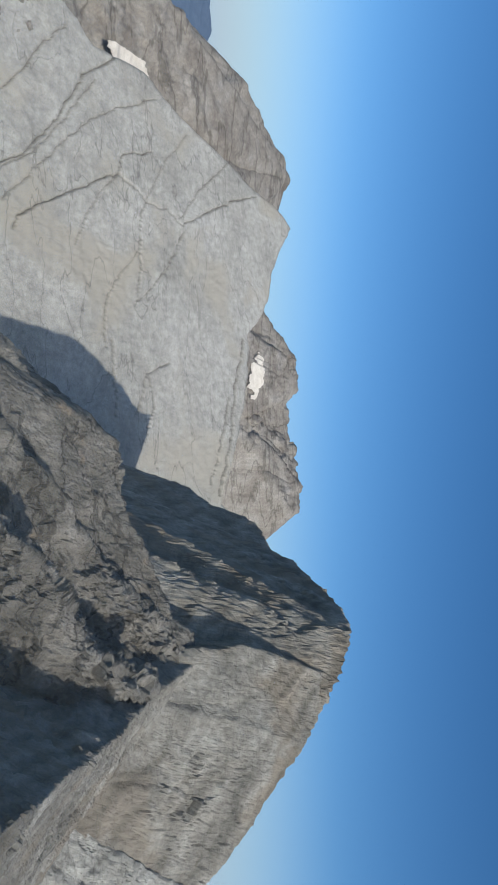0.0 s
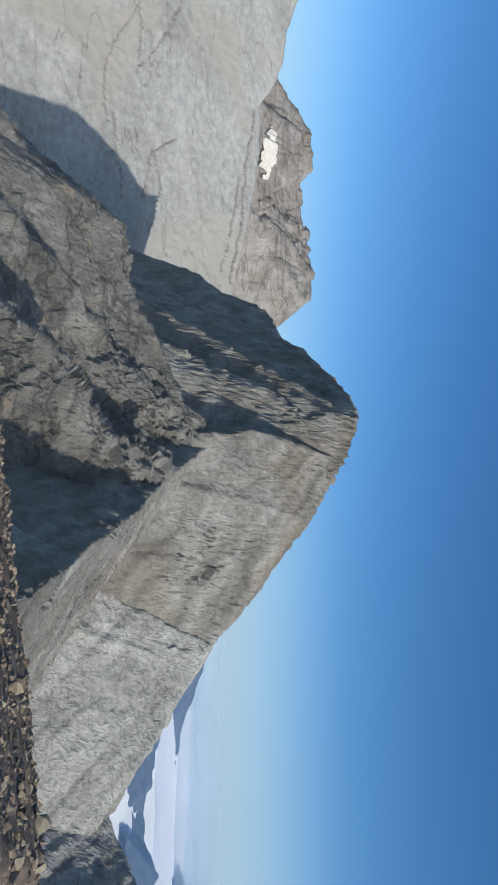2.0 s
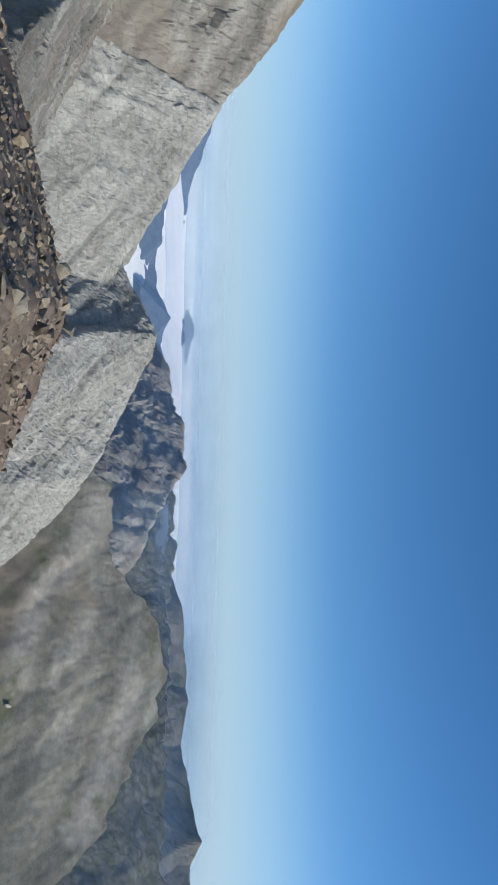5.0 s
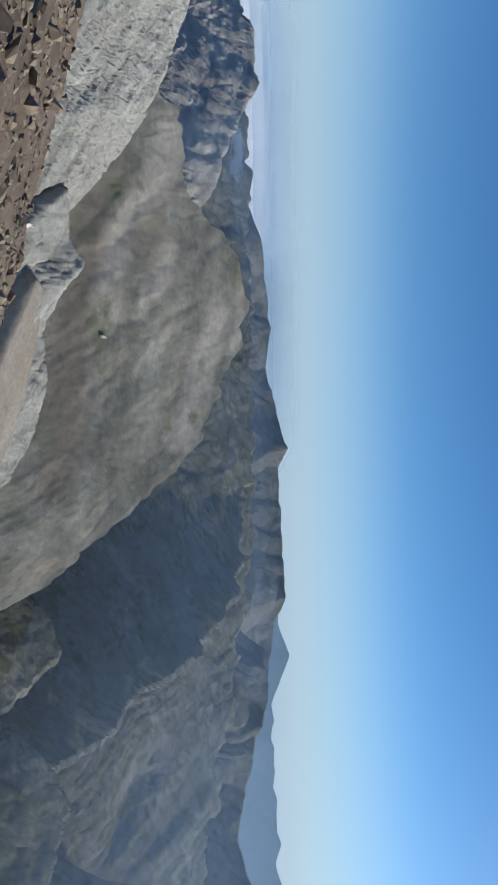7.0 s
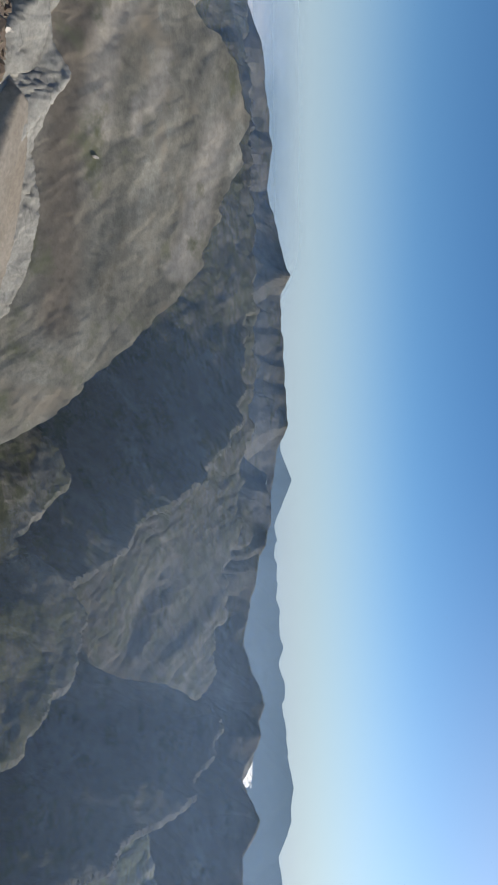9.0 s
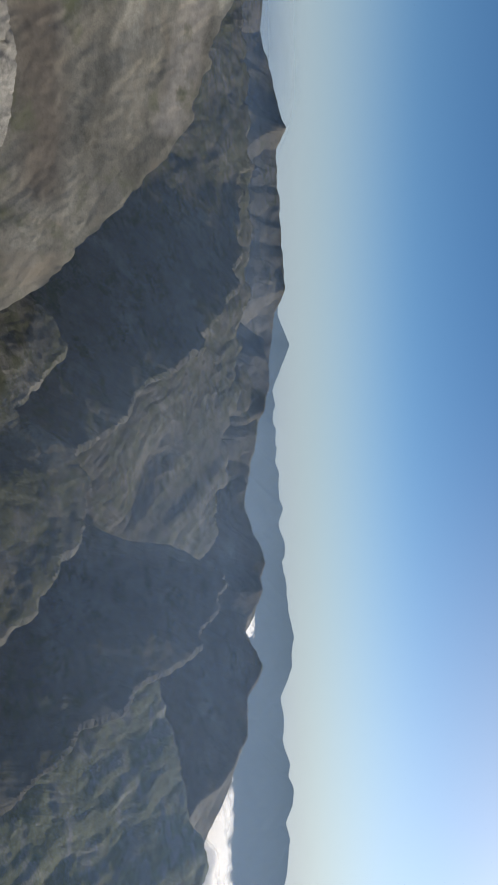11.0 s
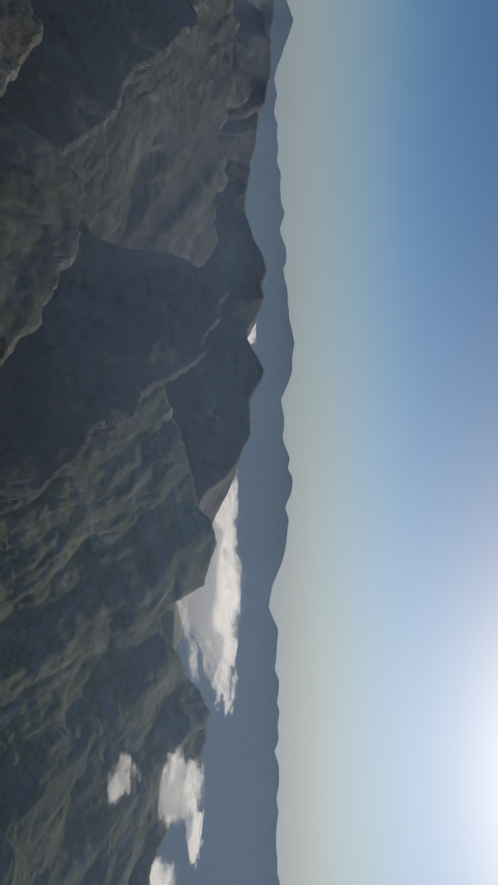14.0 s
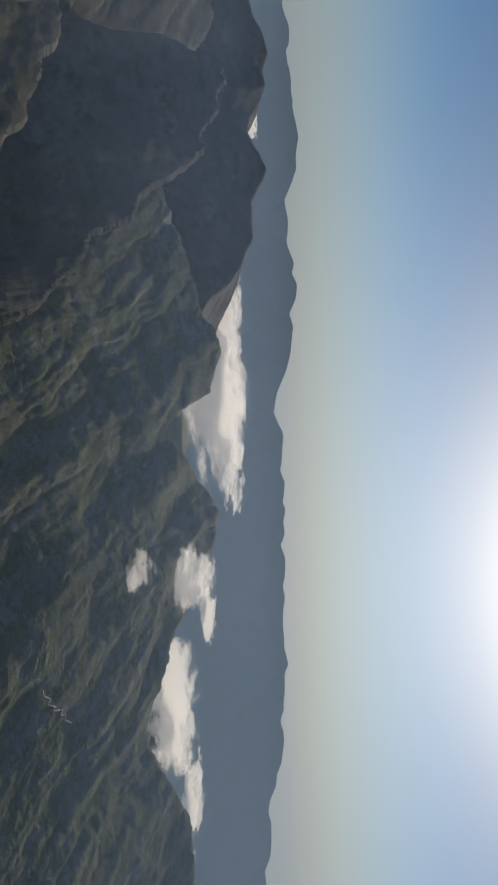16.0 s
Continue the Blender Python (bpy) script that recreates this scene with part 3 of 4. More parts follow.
shade_hill = Massif([
    (0.8, 1.0, jag([(44, -5, 1500), (47.8, -3.7, 1460), (49.2, -2.8, 1460), (51, -2.6, 1450), (52.6, -1.9, 1440), (55.8, -1.7, 1400), (57.7, -2.6, 1360), (60, -3.7, 1320), (62.5, -4.8, 1290), (66, -7, 1260)], 0.25, 0.6, 10)),
], (5, 60), (30, 120), seed=6.6, steep=0.7)
shade_hill.layers, shade_hill.smooth = ((0.3, 0.3, 0.9), 30.0, 2.0, 1.4), False
tagged(shade_hill.mesh("craggy_mountain", (40, 70), (1000, 1600), (280, 220), [(14, 130), (5, 30)], BROWN, -450, chunks=[(9, 60), (4, 22)]), "dark blue grey craggy mountain in shade", "mountain")

# ---- ranges across the valley ----
class Range(Massif):
    """Several ridges and spurs that run into one another: the highest counts, and where two meet the hollow is filled."""

    smooth, drop = False, 30.0

    def __init__(self, pieces, soft, seed):
        self.pieces, self.soft, self.seed = pieces, soft, seed

    def heights(self, x, y):
        q = np.stack([x, y, np.full_like(x, self.seed)], 1)
        wx, wy = x + 26 * fbm(q / 190, 4), y + 26 * fbm(q / 190 + 41.3, 4)
        return np.stack([m.height(wx, wy) for m in self.pieces])

    def height(self, x, y):
        h = self.heights(x, y)
        top, self.owner = h.max(0), h.argmax(0)
        return top + self.soft * np.log(np.exp((h - top) / self.soft).sum(0))


range_a = Massif([
    (0.4, 0.75, jag([(55, -4, 2700), (59.5, -3.4, 2700), (63.2, -2.3, 2750), (66.3, -1.2, 2800), (70.7, -0.8, 2900), (72.4, -0.6, 2900), (75.2, -1.0, 2900), (78.2, -0.2, 2900), (81.1, 0.6, 2900),
                 (82.8, -0.1, 2900), (89.8, 0.2, 2900), (92.2, 0.3, 2900), (95, -0.6, 2900), (98, -1, 2900)], 0.16, 0.8, 4)),
], (10, 110), (45, 260), seed=8.8, steep=0.5)
basin = Slab([(76, -8), (78, -6), (80, -5), (84, -3.4), (88, -2.8), (91, -2.8), (92.5, -3.2), (95, -5.2), (96.4, -6), (98, -8.2), (99.1, -10), (102, -12.4), (104, -14.8), (106, -18), (108, -22)],
             900.0, 320.0, 0.6, 2.0, 8.9, 1.4, (22, 130, 15))
spur_a = Slab([(88, -2.0), (93, -2.3), (96, -3.1), (100, -3.2), (103, -4.4), (105, -4.2), (108, -5.2), (110, -5.0), (112, -7), (115, -9), (118, -12), (122, -16), (126, -22)],
              960.0, 272.0, 0.38, 2.0, 9.2, 1.2, (26, 200, 25))
north = tagged(new("mountain_range"), "blue grey range of rocky mountains over a shaded valley", "mountain")
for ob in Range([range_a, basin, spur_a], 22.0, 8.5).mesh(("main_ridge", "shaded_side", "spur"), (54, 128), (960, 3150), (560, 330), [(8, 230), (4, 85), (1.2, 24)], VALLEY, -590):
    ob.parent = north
foothill = Slab([(86, -27), (90, -21), (93, -18), (94.8, -16.2), (96.9, -16.1), (98.3, -17.3), (100, -19.2), (102, -17.5), (104, -15.4), (107, -14), (109.5, -14.6), (111, -15.4), (112.9, -16.6), (116.6, -18), (118.4, -20.2), (122, -24), (126, -26)],
                600.0, 318.0, 0.4, 2.0, 9.3, 1.2, (12, 110, 30))
shade_spur = Slab([(106, -22), (109, -17), (110.2, -12), (111, -8.4), (112.5, -5.4), (114, -4.4), (116, -4.8), (118, -6.2), (120, -9), (122, -11.4), (124.3, -14.5), (128.5, -18), (132, -24)],
                  960.0, 325.0, 0.6, 2.0, 9.4, 1.6, (30, 150, 25))
range_o = Massif([
    (0.45, 0.66, jag([(96, -1.2, 2750), (97.7, -1, 2700), (99.7, -1, 2700), (102.9, -1.9, 2650), (107.9, -2.9, 2600), (112.5, -1.5, 2600), (114.6, -1.7, 2550), (116.2, -2.9, 2500), (117.1, -3.0, 2500), (119.5, -1.8, 2450),
                  (122, -2.9, 2350), (124.3, -2.9, 2250), (126.1, -3.8, 2150), (129.1, -6.4, 2000), (133, -10, 1900)], 0.16, 0.8, 5)),
], (12, 110), (45, 260), seed=9.1, steep=0.6)
middle = tagged(new("mountain_range"), "dark rocky range with green grey slopes and shaded side valleys", "mountain")
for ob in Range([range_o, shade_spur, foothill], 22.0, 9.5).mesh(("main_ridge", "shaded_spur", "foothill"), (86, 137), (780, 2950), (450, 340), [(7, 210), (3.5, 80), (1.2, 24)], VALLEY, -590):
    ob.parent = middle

range_b = Slab([(98, -22), (104, -20), (110, -14), (116, -10.5), (120, -9), (123, -8.2), (126, -7.4), (129.1, -6.6), (130.2, -5.9), (131.9, -5.5), (133.6, -6.1), (135.1, -6.3), (136.4, -8.3), (137.4, -9.2), (138.6, -9.0), (140.4, -8.1), (142.5, -6.4),
                (144.2, -5.8), (145.9, -5.7), (148, -6.4), (150, -7.5), (152, -8.5), (154, -9.1), (156, -9.5), (158.6, -10.5), (160, -10.1), (161.5, -9.3), (165, -7.3), (170, -7), (185, -8)], 900.0, 322.0, 0.46, 2.0, 9.9, 0.4, (22, 120, 34))
green_range = Range([range_b], 22.0, 9.7)
tagged(green_range.mesh("green_mountain", (96, 188), (900, 2250), (620, 240), [(4, 150), (2, 60), (0.8, 20)], GREEN, -590), "dark green mountainside with gullies against the light", "mountain")

range_c = Massif([
    (0.3, 0.3, jag([(86, -0.5, 4400), (94.2, -0.1, 4400), (96.2, 0.7, 4400), (97.7, -0.2, 4400), (101.8, -0.6, 4400), (105.7, -0.2, 4400), (110.6, 0, 4400), (114.5, 0.1, 4300), (117.5, 0.6, 4300), (119.5, 0.4, 4300),
                (120.5, -0.5, 4300), (121.8, -0.4, 4300), (126, 0.2, 4300), (127.6, 0.3, 4300), (130.6, 0.1, 4300), (133.5, -0.5, 4300), (136.1, -1.4, 4300), (138.6, -0.8, 4400),
                (142, -0.8, 4400), (148, -0.8, 4400), (155, -0.7, 4400), (159.6, -1.1, 4400), (163, -1.7, 4300), (168.8, -2.3, 4300), (185, -2.3, 4300)], 0.26, 0.75, 6)),
], seed=10.1, steep=0.4)
tagged(range_c.mesh("backdrop_range", (84, 188), (2950, 4850), (1100, 60), [(-14, 190), (3, 50)], BLUE, -600), "distant mountain range on the horizon, glowing pale blue for haze", "backdrop", kind="structure")

island = Massif([
    (0.4, 0.3, jag([(26, 0.7, 4000), (32.1, 0.0, 4000), (35.7, -1.3, 4000), (38.2, -1.7, 4000), (39.8, -1.9, 4000), (40.5, -2.4, 4000)], 0.14, 0.5, 7)),
    (0.4, 0.3, jag([(33, -2.4, 2950), (35, -2.7, 2950), (37.2, -3.0, 2950), (39.2, -3.3, 2950), (41.7, -3.7, 2950), (42.9, -3.6, 2950), (45, -2.5, 2950), (46.2, -3.1, 2950), (48.5, -3.0, 2950), (50.5, -2.7, 2950), (54, -3.8, 2950)], 0.14, 0.5, 8)),
    (0.3, 0.3, jag([(40.5, -1.7, 4250), (41.5, -1.3, 4250), (42.8, -1.45, 4250), (45.9, -0.85, 4250), (47.7, -1.2, 4250), (49.8, -1.6, 4250)], 0.14, 0.5, 9)),
    (0.3, 0.3, jag([(-36, -1.5, 4200), (-29.6, -0.6, 4200), (-27.7, -0.5, 4200), (-26.5, -1.2, 4200)], 0.14, 0.5, 10)),
], (25, 120), (20, 90), seed=11.1)
tagged(island.mesh("backdrop_hills", (-40, 58), (2600, 4800), (520, 90), [(-10, 90), (5, 40)], DEEP_BLUE, -330), "hills rising out of a sea of cloud, glowing blue for haze", "backdrop", kind="structure")

# ---- valley floor ----
me = bpy.data.meshes.new("ground")
ring = [(math.sin(radians(5 * i)) * r, math.cos(radians(5 * i)) * r, -600) for r in (1, 4950) for i in range(72)]
me.from_pydata(ring, [], [(i, 72 + i, 72 + (i + 1) % 72, (i + 1) % 72) for i in range(72)])
me.materials.append(GREEN)
tagged(new("ground", me), "wooded valley floor far below", "ground", kind="structure")

# ---- clouds ----
sea = Massif([(0.1, 0.085, [(20, -0.5, 4940), (45, -0.5, 4940), (70, -0.5, 4940)])], seed=12.0)
tagged(sea.mesh("cloud_sea", (24, 68), (2000, 4950), (200, 150), [(-18, 420), (-3, 140)], CLOUD), "flat white sea of cloud filling the valleys", "cloud", kind="stuff")


def cloud(az, el, d, width, height, deep, seed, thick=0.7, slices=2, label="soft white cloud drifting over a ridge"):
    """A cloud built up of thin upright layers of vapour, denser inside."""
    c = at(az, el, d)
    across, back = Vector((math.cos(radians(az)), -math.sin(radians(az)), 0)), Vector((math.sin(radians(az)), math.cos(radians(az)), 0))
    nu, nv = 90, 46
    verts, quads, dens = [], [], []
    for k in range(slices):
        w = -1 + 2 * (k + 0.5) / slices
        U, V = np.meshgrid(np.linspace(-1.3, 1.3, nu), np.linspace(-1.3, 1.3, nv), indexing="ij")
        P = (np.array(c)[None] + U.reshape(-1, 1) * width / 2 * np.array(across) + V.reshape(-1, 1) * height / 2 * np.array((0, 0, 1.0)) + w * deep / 2 * np.array(back))
        n = fbm(P / (0.7 * height) * np.array((0.6, 0.6, 1.6)) + seed, 6, 0.62)
        r = U.ravel() ** 2 + V.ravel() ** 2 + 0.5 * w * w
        a = np.clip((0.9 - r + 2.0 * n) / 0.6, 0, 1)
        a = a * a * (3 - 2 * a) * min(1.0, 1.15 * thick)
        q = np.arange(nu * nv).reshape(nu, nv)
        f = np.stack([q[:-1, :-1], q[1:, :-1], q[1:, 1:], q[:-1, 1:]], -1).reshape(-1, 4)
        f = f[(a[f] > 0.02).any(1)]
        quads.append(f + len(verts) * nu * nv)
        verts.append(P)
        dens.append(a)
    verts, quads, dens = np.concatenate(verts), np.concatenate(quads), np.concatenate(dens)
    used, inv = np.unique(quads, return_inverse=True)
    me = bpy.data.meshes.new("cloud")
    me.from_pydata(verts[used].tolist(), [], inv.reshape(-1, 4).tolist())
    me.attributes.new("cover", "FLOAT", "POINT").data.foreach_set("value", dens[used].astype(np.float32))
    me.materials.append(PUFF)
    return tagged(new("cloud", me), label, "cloud", kind="stuff")


cloud(130.2, -4.9, 2350, 420, 120, 200, 1.0, 0.8)
cloud(136.6, -5.8, 2300, 500, 220, 200, 2.0, 0.9, label="bright white cloud bank behind a dark ridge")
cloud(140.8, -4.6, 2350, 300, 80, 150, 3.0, 0.7)
cloud(149.0, -7.6, 1380, 130, 90, 60, 4.0)
cloud(151.5, -6.4, 1400, 110, 34, 50, 5.0)
cloud(148.3, -11.4, 1130, 70, 52, 30, 6.4, 0.4)
cloud(157.5, -8.8, 2100, 360, 150, 150, 7.0, 0.8, label="bright white cloud bank behind a dark ridge")
cloud(163.5, -7.2, 2150, 260, 60, 100, 8.0, 0.7)
cloud(116.6, -2.55, 2860, 110, 50, 50, 9.0, 1.0)
cloud(107.8, -2.9, 2750, 20, 14, 20, 10.0, 0.9)
cloud(60.5, -2.7, 2300, 190, 50, 80, 11.0, 0.4)

HAZE, PALE_HAZE = vapour("haze_sheet", "cover", 0.55, (0.5, 0.7, 1.0)), vapour("pale_haze_sheet", "cover", 0.55, (0.8, 0.92, 0.97))


def haze(line, top, seed, low=1.0, edge=0.3, mat=HAZE):
    """A thin see-through sheet, tinted to stand in for hazy air, along a line of (azimuth, distance, cover), thinner by
    the share low at its foot, gone at its upper and outer edges.
    """
    line = np.array(line)
    A, V = np.meshgrid(np.linspace(line[0, 0], line[-1, 0], 220), np.linspace(0, 1, 40), indexing="ij")
    D, cover = np.interp(A, line[:, 0], line[:, 1]), np.interp(A, line[:, 0], line[:, 2]).ravel()
    Z = -600 + V * (top + 600)
    P = np.stack([np.sin(np.radians(A)) * D, np.cos(np.radians(A)) * D, Z], -1).reshape(-1, 3)
    u = (A - line[0, 0]) / (line[-1, 0] - line[0, 0])
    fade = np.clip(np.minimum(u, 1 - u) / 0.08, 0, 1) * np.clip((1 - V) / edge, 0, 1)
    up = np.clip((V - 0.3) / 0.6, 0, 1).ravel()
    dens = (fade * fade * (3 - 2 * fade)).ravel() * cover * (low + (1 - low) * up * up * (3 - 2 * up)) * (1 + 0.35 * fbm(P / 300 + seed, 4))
    q = np.arange(A.size).reshape(A.shape)
    quads = np.stack([q[:-1, :-1], q[1:, :-1], q[1:, 1:], q[:-1, 1:]], -1).reshape(-1, 4)
    return tagged(surface("haze_sheet", P, quads, mat, {"cover": np.clip(dens, 0, 1)}), "thin tinted see-through sheet added for haze and lighter shade", "haze", kind="stuff")


# near sheet all round, added only to lighten the dark shade behind it
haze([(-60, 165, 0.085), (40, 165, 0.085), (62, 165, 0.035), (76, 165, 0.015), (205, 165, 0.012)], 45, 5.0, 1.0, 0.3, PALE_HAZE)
# farther sheets, added to lay haze over the ranges and along the horizon
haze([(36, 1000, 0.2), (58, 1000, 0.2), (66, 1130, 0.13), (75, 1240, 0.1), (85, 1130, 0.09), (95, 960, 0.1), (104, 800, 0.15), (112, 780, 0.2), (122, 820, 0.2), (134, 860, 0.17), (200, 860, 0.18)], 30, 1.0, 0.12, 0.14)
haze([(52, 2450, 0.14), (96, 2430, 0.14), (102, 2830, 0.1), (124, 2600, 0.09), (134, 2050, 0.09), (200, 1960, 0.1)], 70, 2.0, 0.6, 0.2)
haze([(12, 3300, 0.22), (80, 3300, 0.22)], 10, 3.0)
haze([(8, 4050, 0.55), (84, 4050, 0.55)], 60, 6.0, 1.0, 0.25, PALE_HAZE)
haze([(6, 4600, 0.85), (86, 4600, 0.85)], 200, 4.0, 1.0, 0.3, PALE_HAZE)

# ---- snow patches ----
def drape(massif, az, el, turn, length, breadth, seed, lift, reach, label):
    """A lobed snow patch lying on a mountainside round a point, in degrees as seen from the summit."""
    nu, nv = 60, 24
    U, V = np.meshgrid(np.linspace(-1, 1, nu), np.linspace(-1, 1, nv), indexing="ij")
    c, s = math.cos(radians(turn)), math.sin(radians(turn))
    a = np.radians(az + length / 2 * U * c - breadth / 2 * V * s).ravel()
    e = np.tan(np.radians(el + length / 2 * U * s + breadth / 2 * V * c).ravel())
    best = np.full(a.shape, reach[1])
    for d in np.linspace(reach[1], reach[0], 260):
        best = np.where(massif.height(np.sin(a) * d, np.cos(a) * d) >= e * d, d, best)
    # close in on the surface between the last two steps
    near = best - (reach[1] - reach[0]) / 259
    for _ in range(10):
        half = (near + best) / 2
        inside = massif.height(np.sin(a) * half, np.cos(a) * half) >= e * half
        near, best = np.where(inside, near, half), np.where(inside, half, best)
    best = best - lift
    P = np.stack([np.sin(a) * best, np.cos(a) * best, e * best], 1)
    edge = 1 + 1.5 * fbm(np.stack([U.ravel() * 3.4, V.ravel() * 1.6, np.full(a.shape, seed)], 1), 4)
    keep = (U.ravel() ** 2 + V.ravel() ** 2) < edge * 0.75
    q = np.arange(nu * nv).reshape(nu, nv)
    f = np.stack([q[:-1, :-1], q[1:, :-1], q[1:, 1:], q[:-1, 1:]], -1).reshape(-1, 4)
    f = f[keep[f].all(1)]
    used, inv = np.unique(f, return_inverse=True)
    me = bpy.data.meshes.new("snow_patch")
    me.from_pydata(P[used].tolist(), [], inv.reshape(-1, 4).tolist())
    me.materials.append(SNOW)
    ob = new("snow_patch", me)
    mod = ob.modifiers.new("depth", "SOLIDIFY")
    mod.thickness, mod.offset = 2.0, 0
    return tagged(ob, label, "snow")


drape(back2, -5.0, 3.7, -8, 3.6, 1.3, 3.1, 24, (1900, 2460), "dirty white snow patch under a brown mountain")
drape(back, -25.9, -5.9, 58, 3.6, 1.3, 5.2, 60, (1400, 2300), "ragged snow patch in a rocky gap")
drape(outcrop, 64.8, -17.5, 80, 1.2, 0.45, 4.2, 6, (420, 640), "white snow remnant under a pale slab")
drape(olive, 72.9, -12.6, 70, 0.5, 0.22, 6.3, 3, (500, 1000), "small snow remnant on an olive slope")

# ---- a mountain road ----
def trail(massif, points, width, reach, label):
    """A winding road laid on a mountainside through a few points, in degrees as seen from the summit."""
    az, el = np.array(points).T
    t = np.linspace(0, len(az) - 1, 60)
    a, e = np.radians(np.interp(t, np.arange(len(az)), az)), np.tan(np.radians(np.interp(t, np.arange(len(el)), el)))
    best = np.full(a.shape, reach[1])
    for d in np.linspace(reach[1], reach[0], 300):
        best = np.where(massif.height(np.sin(a) * d, np.cos(a) * d) >= e * d, d, best)
    best = best - 14
    mid = [Vector((math.sin(u) * d, math.cos(u) * d, v * d)) for u, v, d in zip(a, e, best)]
    verts, quads = [], []
    for k, m in enumerate(mid):
        way = (mid[min(k + 1, 59)] - mid[max(k - 1, 0)]).normalized()
        side = way.cross(Vector((0, 0, 1))).normalized() * width / 2
        verts += [m - side, m + side]
        if k:
            quads.append((2 * k - 2, 2 * k, 2 * k + 1, 2 * k - 1))
    me = bpy.data.meshes.new("mountain_road")
    me.from_pydata([v[:] for v in verts], [], quads)
    me.materials.append(SNOW)
    ob = new("mountain_road", me)
    mod = ob.modifiers.new("depth", "SOLIDIFY")
    mod.thickness = 0.6
    return tagged(ob, label, "road", kind="structure")


trail(green_range, [(156.8, -17.7), (157.2, -17.6), (157.4, -17.1), (157.8, -17.3), (157.9, -16.8), (158.2, -16.9), (158.1, -16.3), (158.5, -16.4), (158.4, -16.0), (158.8, -16.1), (159.0, -15.6)], 2.0, (500, 1500), "pale winding mountain road on a green slope")

# ---- the summit where the camera stands ----
summit = Massif([
    (0.29, 0.46, [(225, -59, 1.0), (45, -40, 2.0), (45, -15, 12), (44, -10.2, 30), (46, -10.2, 33), (46, -30, 45)]),
], (0.4, 3), (0.5, 4), seed=14.0)
tagged(summit.mesh("ground_summit", (13, 90), (1.0, 60), (460, 220), [(0.14, 1.2), (0.06, 0.3)], SCREE), "rusty brown broken ground of the summit ridge", "ground", kind="structure")


tagged(summit.mesh("ground_summit", (12.5, 90.5), (0.01, 1.05), (60, 30), [(0.05, 0.8)], SCREE), "rusty brown trodden ground of the summit", "ground", kind="structure")
tagged(summit.mesh("ground_summit", (89.5, 373.5), (0.01, 4), (160, 60), [(0.1, 0.8)], SCREE), "rusty brown ground underfoot on the summit", "ground", kind="structure")


def rock_mesh(rng, name):
    """An angular block: a random cloud's hull, flattened."""
    bm = bmesh.new()
    for _ in range(11):
        v = Vector(rng.normal(size=3)).normalized() * rng.uniform(0.75, 1.0)
        bm.verts.new((v.x * 0.5, v.y * rng.uniform(0.34, 0.5), v.z * rng.uniform(0.2, 0.36)))
    hull = bmesh.ops.convex_hull(bm, input=bm.verts)
    bmesh.ops.delete(bm, geom=[g for g in hull["geom_interior"] if isinstance(g, bmesh.types.BMVert)], context="VERTS")
    me = bpy.data.meshes.new(name)
    bm.to_mesh(me)
    bm.free()
    return me


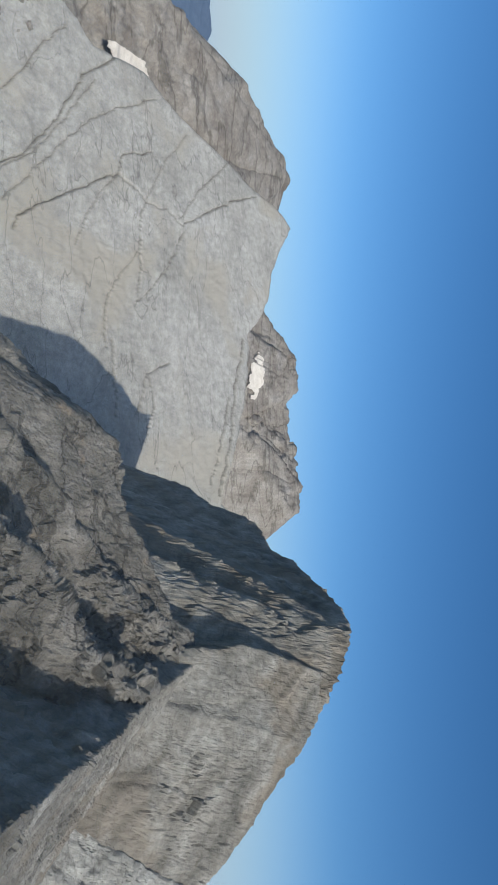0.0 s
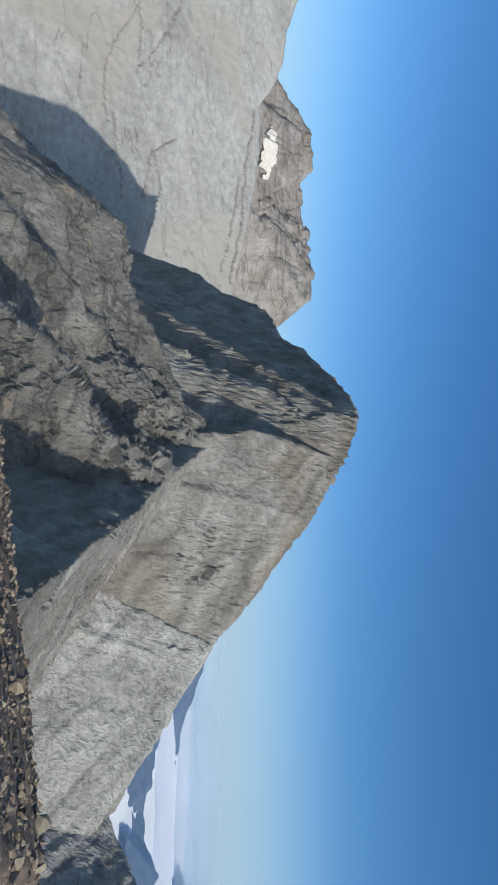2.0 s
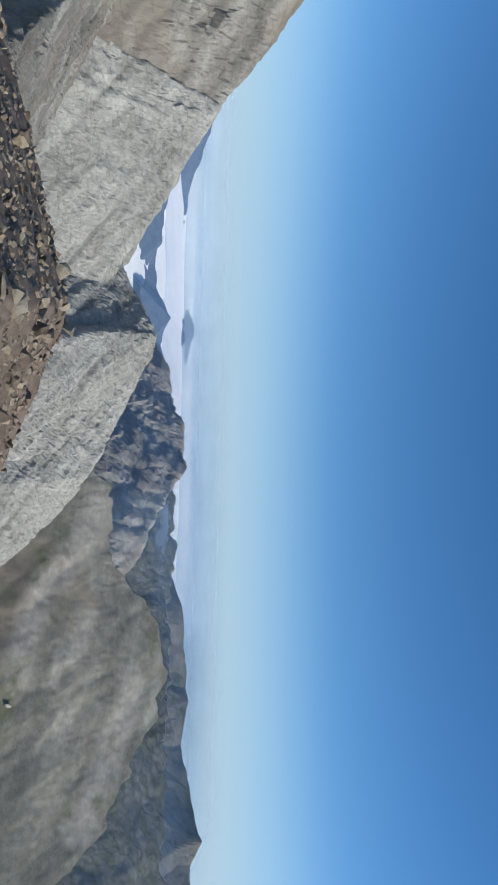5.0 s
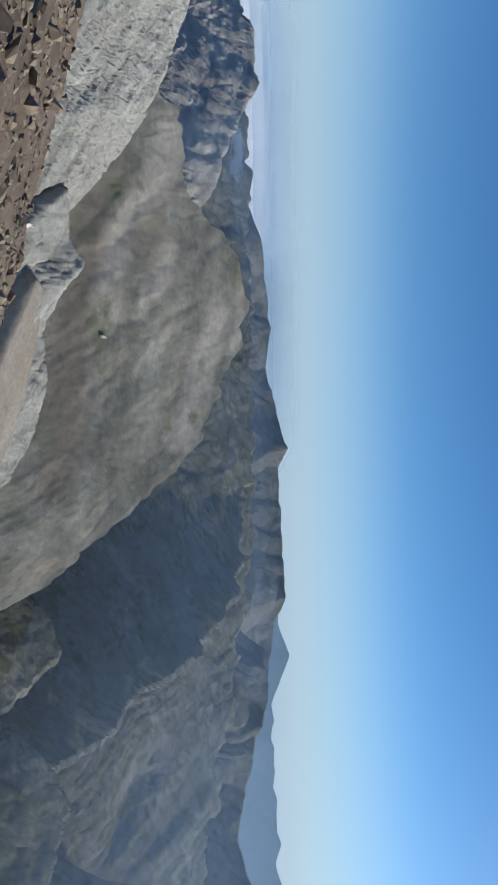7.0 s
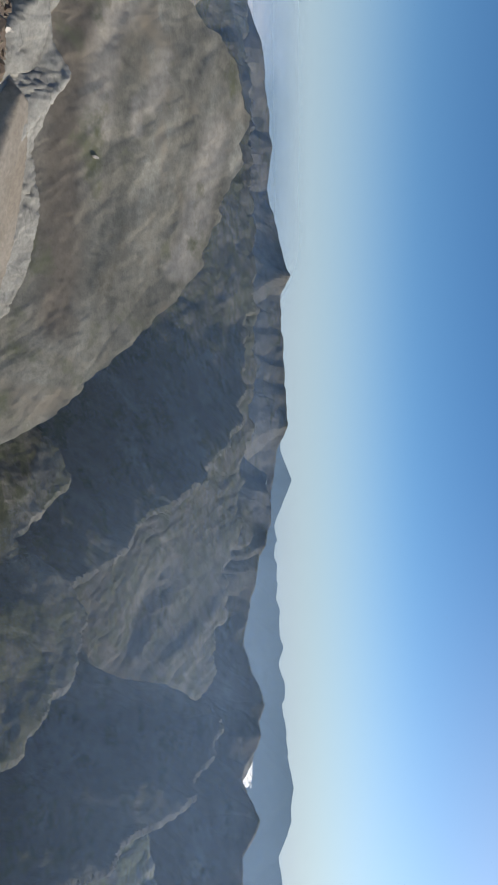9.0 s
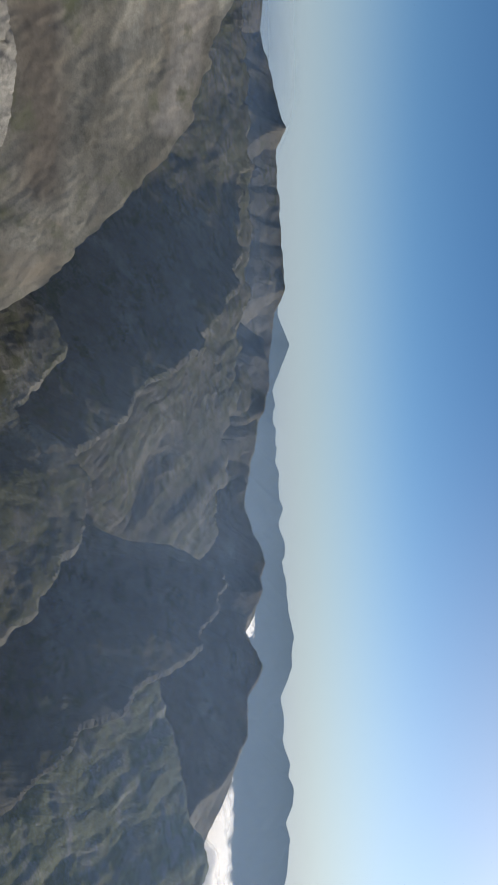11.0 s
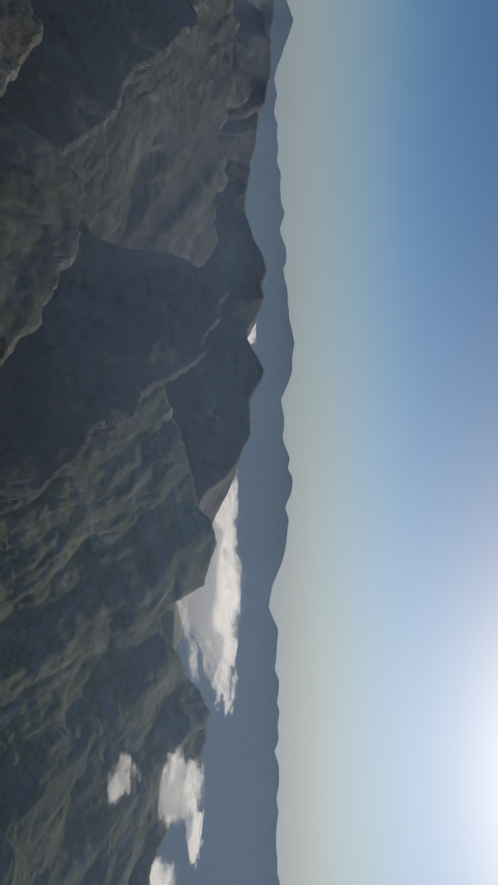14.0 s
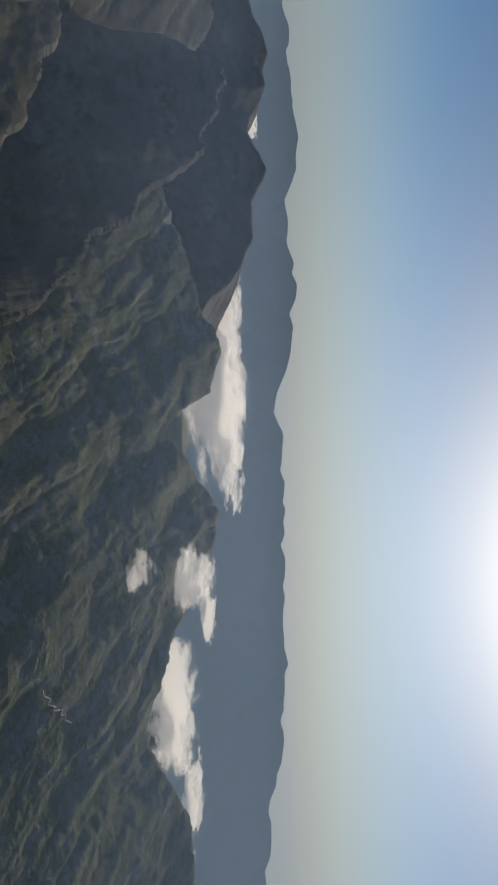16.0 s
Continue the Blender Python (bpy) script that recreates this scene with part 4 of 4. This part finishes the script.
def block_material(name, stops):
    m, nt, b = material(name, 0.85)
    geo = nt.nodes.new("ShaderNodeNewGeometry")
    info = nt.nodes.new("ShaderNodeObjectInfo")
    pick = nt.nodes.new("ShaderNodeMath")
    pick.operation = "ADD"
    wrap = nt.nodes.new("ShaderNodeMath")
    wrap.operation = "FRACT"
    nt.links.new(info.outputs["Random"], pick.inputs[0])
    nt.links.new(geo.outputs["Random Per Island"], pick.inputs[1])
    nt.links.new(pick.outputs[0], wrap.inputs[0])
    base = ramp(nt, wrap.outputs[0], stops)
    grain = nz(nt, geo.outputs["Position"], 6.0, 8, 0.7)
    stain = nz(nt, geo.outputs["Position"], 1.4, 6, 0.6)
    col = mix(nt, 0.9, base, ramp(nt, grain, [(0.3, 0.55), (0.55, 1.0), (0.8, 1.3)]), "MULTIPLY")
    col = mix(nt, ramp(nt, stain, [(0.6, 0.0), (0.7, 0.6)]), col, (0.30, 0.27, 0.13))
    nt.links.new(col, b.inputs["Base Color"])
    bp = nt.nodes.new("ShaderNodeBump")
    bp.inputs["Strength"].default_value, bp.inputs["Distance"].default_value = 0.8, 0.05
    nt.links.new(grain, bp.inputs["Height"])
    nt.links.new(bp.outputs[0], b.inputs["Normal"])
    return m


BLOCK = block_material("rusty_block", [(0.0, (0.14, 0.107, 0.079)), (0.35, (0.21, 0.163, 0.122)), (0.6, (0.27, 0.213, 0.158)), (0.85, (0.31, 0.268, 0.195)), (1.0, (0.20, 0.177, 0.145))])
rng = np.random.RandomState(5)
shapes = [rock_mesh(rng, "block") for _ in range(14)]
for me in shapes:
    me.materials.append(BLOCK)
field = tagged(new("boulder_field"), "heap of angular rusty brown broken blocks", "boulders")


def scatter(count, near, far, lo, hi):
    az = rng.uniform(14, 76, count)
    d = near * (far / near) ** rng.uniform(0, 1, count)
    size = lo * (hi / lo) ** (rng.uniform(0, 1, count) ** 2.2) * (0.6 + d / 40)
    x, y = np.sin(np.radians(az)) * d, np.cos(np.radians(az)) * d
    z = summit.height(x, y)
    for i in range(count):
        yield size[i], Matrix.Translation((x[i], y[i], z[i] + 0.3 * size[i])) @ Euler(rng.normal(size=3) * (0.5, 0.5, 3)).to_matrix().to_4x4() @ Matrix.Scale(size[i], 4)


for i, (size, m) in enumerate(scatter(300, 8, 38, 0.32, 0.75)):
    ob = new("block", shapes[i % len(shapes)])
    ob.matrix_world = m
    ob.parent = field
coords = [np.array([v.co for v in me.vertices]) for me in shapes]
faces = [[tuple(p.vertices) for p in me.polygons] for me in shapes]
vs, fs, count = [], [], 0
for i, (size, m) in enumerate(scatter(15000, 6, 46, 0.13, 0.40)):
    k = i % len(shapes)
    a = np.array(m)
    vs.append(coords[k] @ a[:3, :3].T + a[:3, 3])
    fs.extend(tuple(v + count for v in f) for f in faces[k])
    count += len(coords[k])
me = bpy.data.meshes.new("rubble")
me.from_pydata(np.concatenate(vs).tolist(), [], fs)
me.materials.append(BLOCK)
tagged(new("rubble", me), "loose rusty brown rubble between the blocks", kind="stuff").parent = field
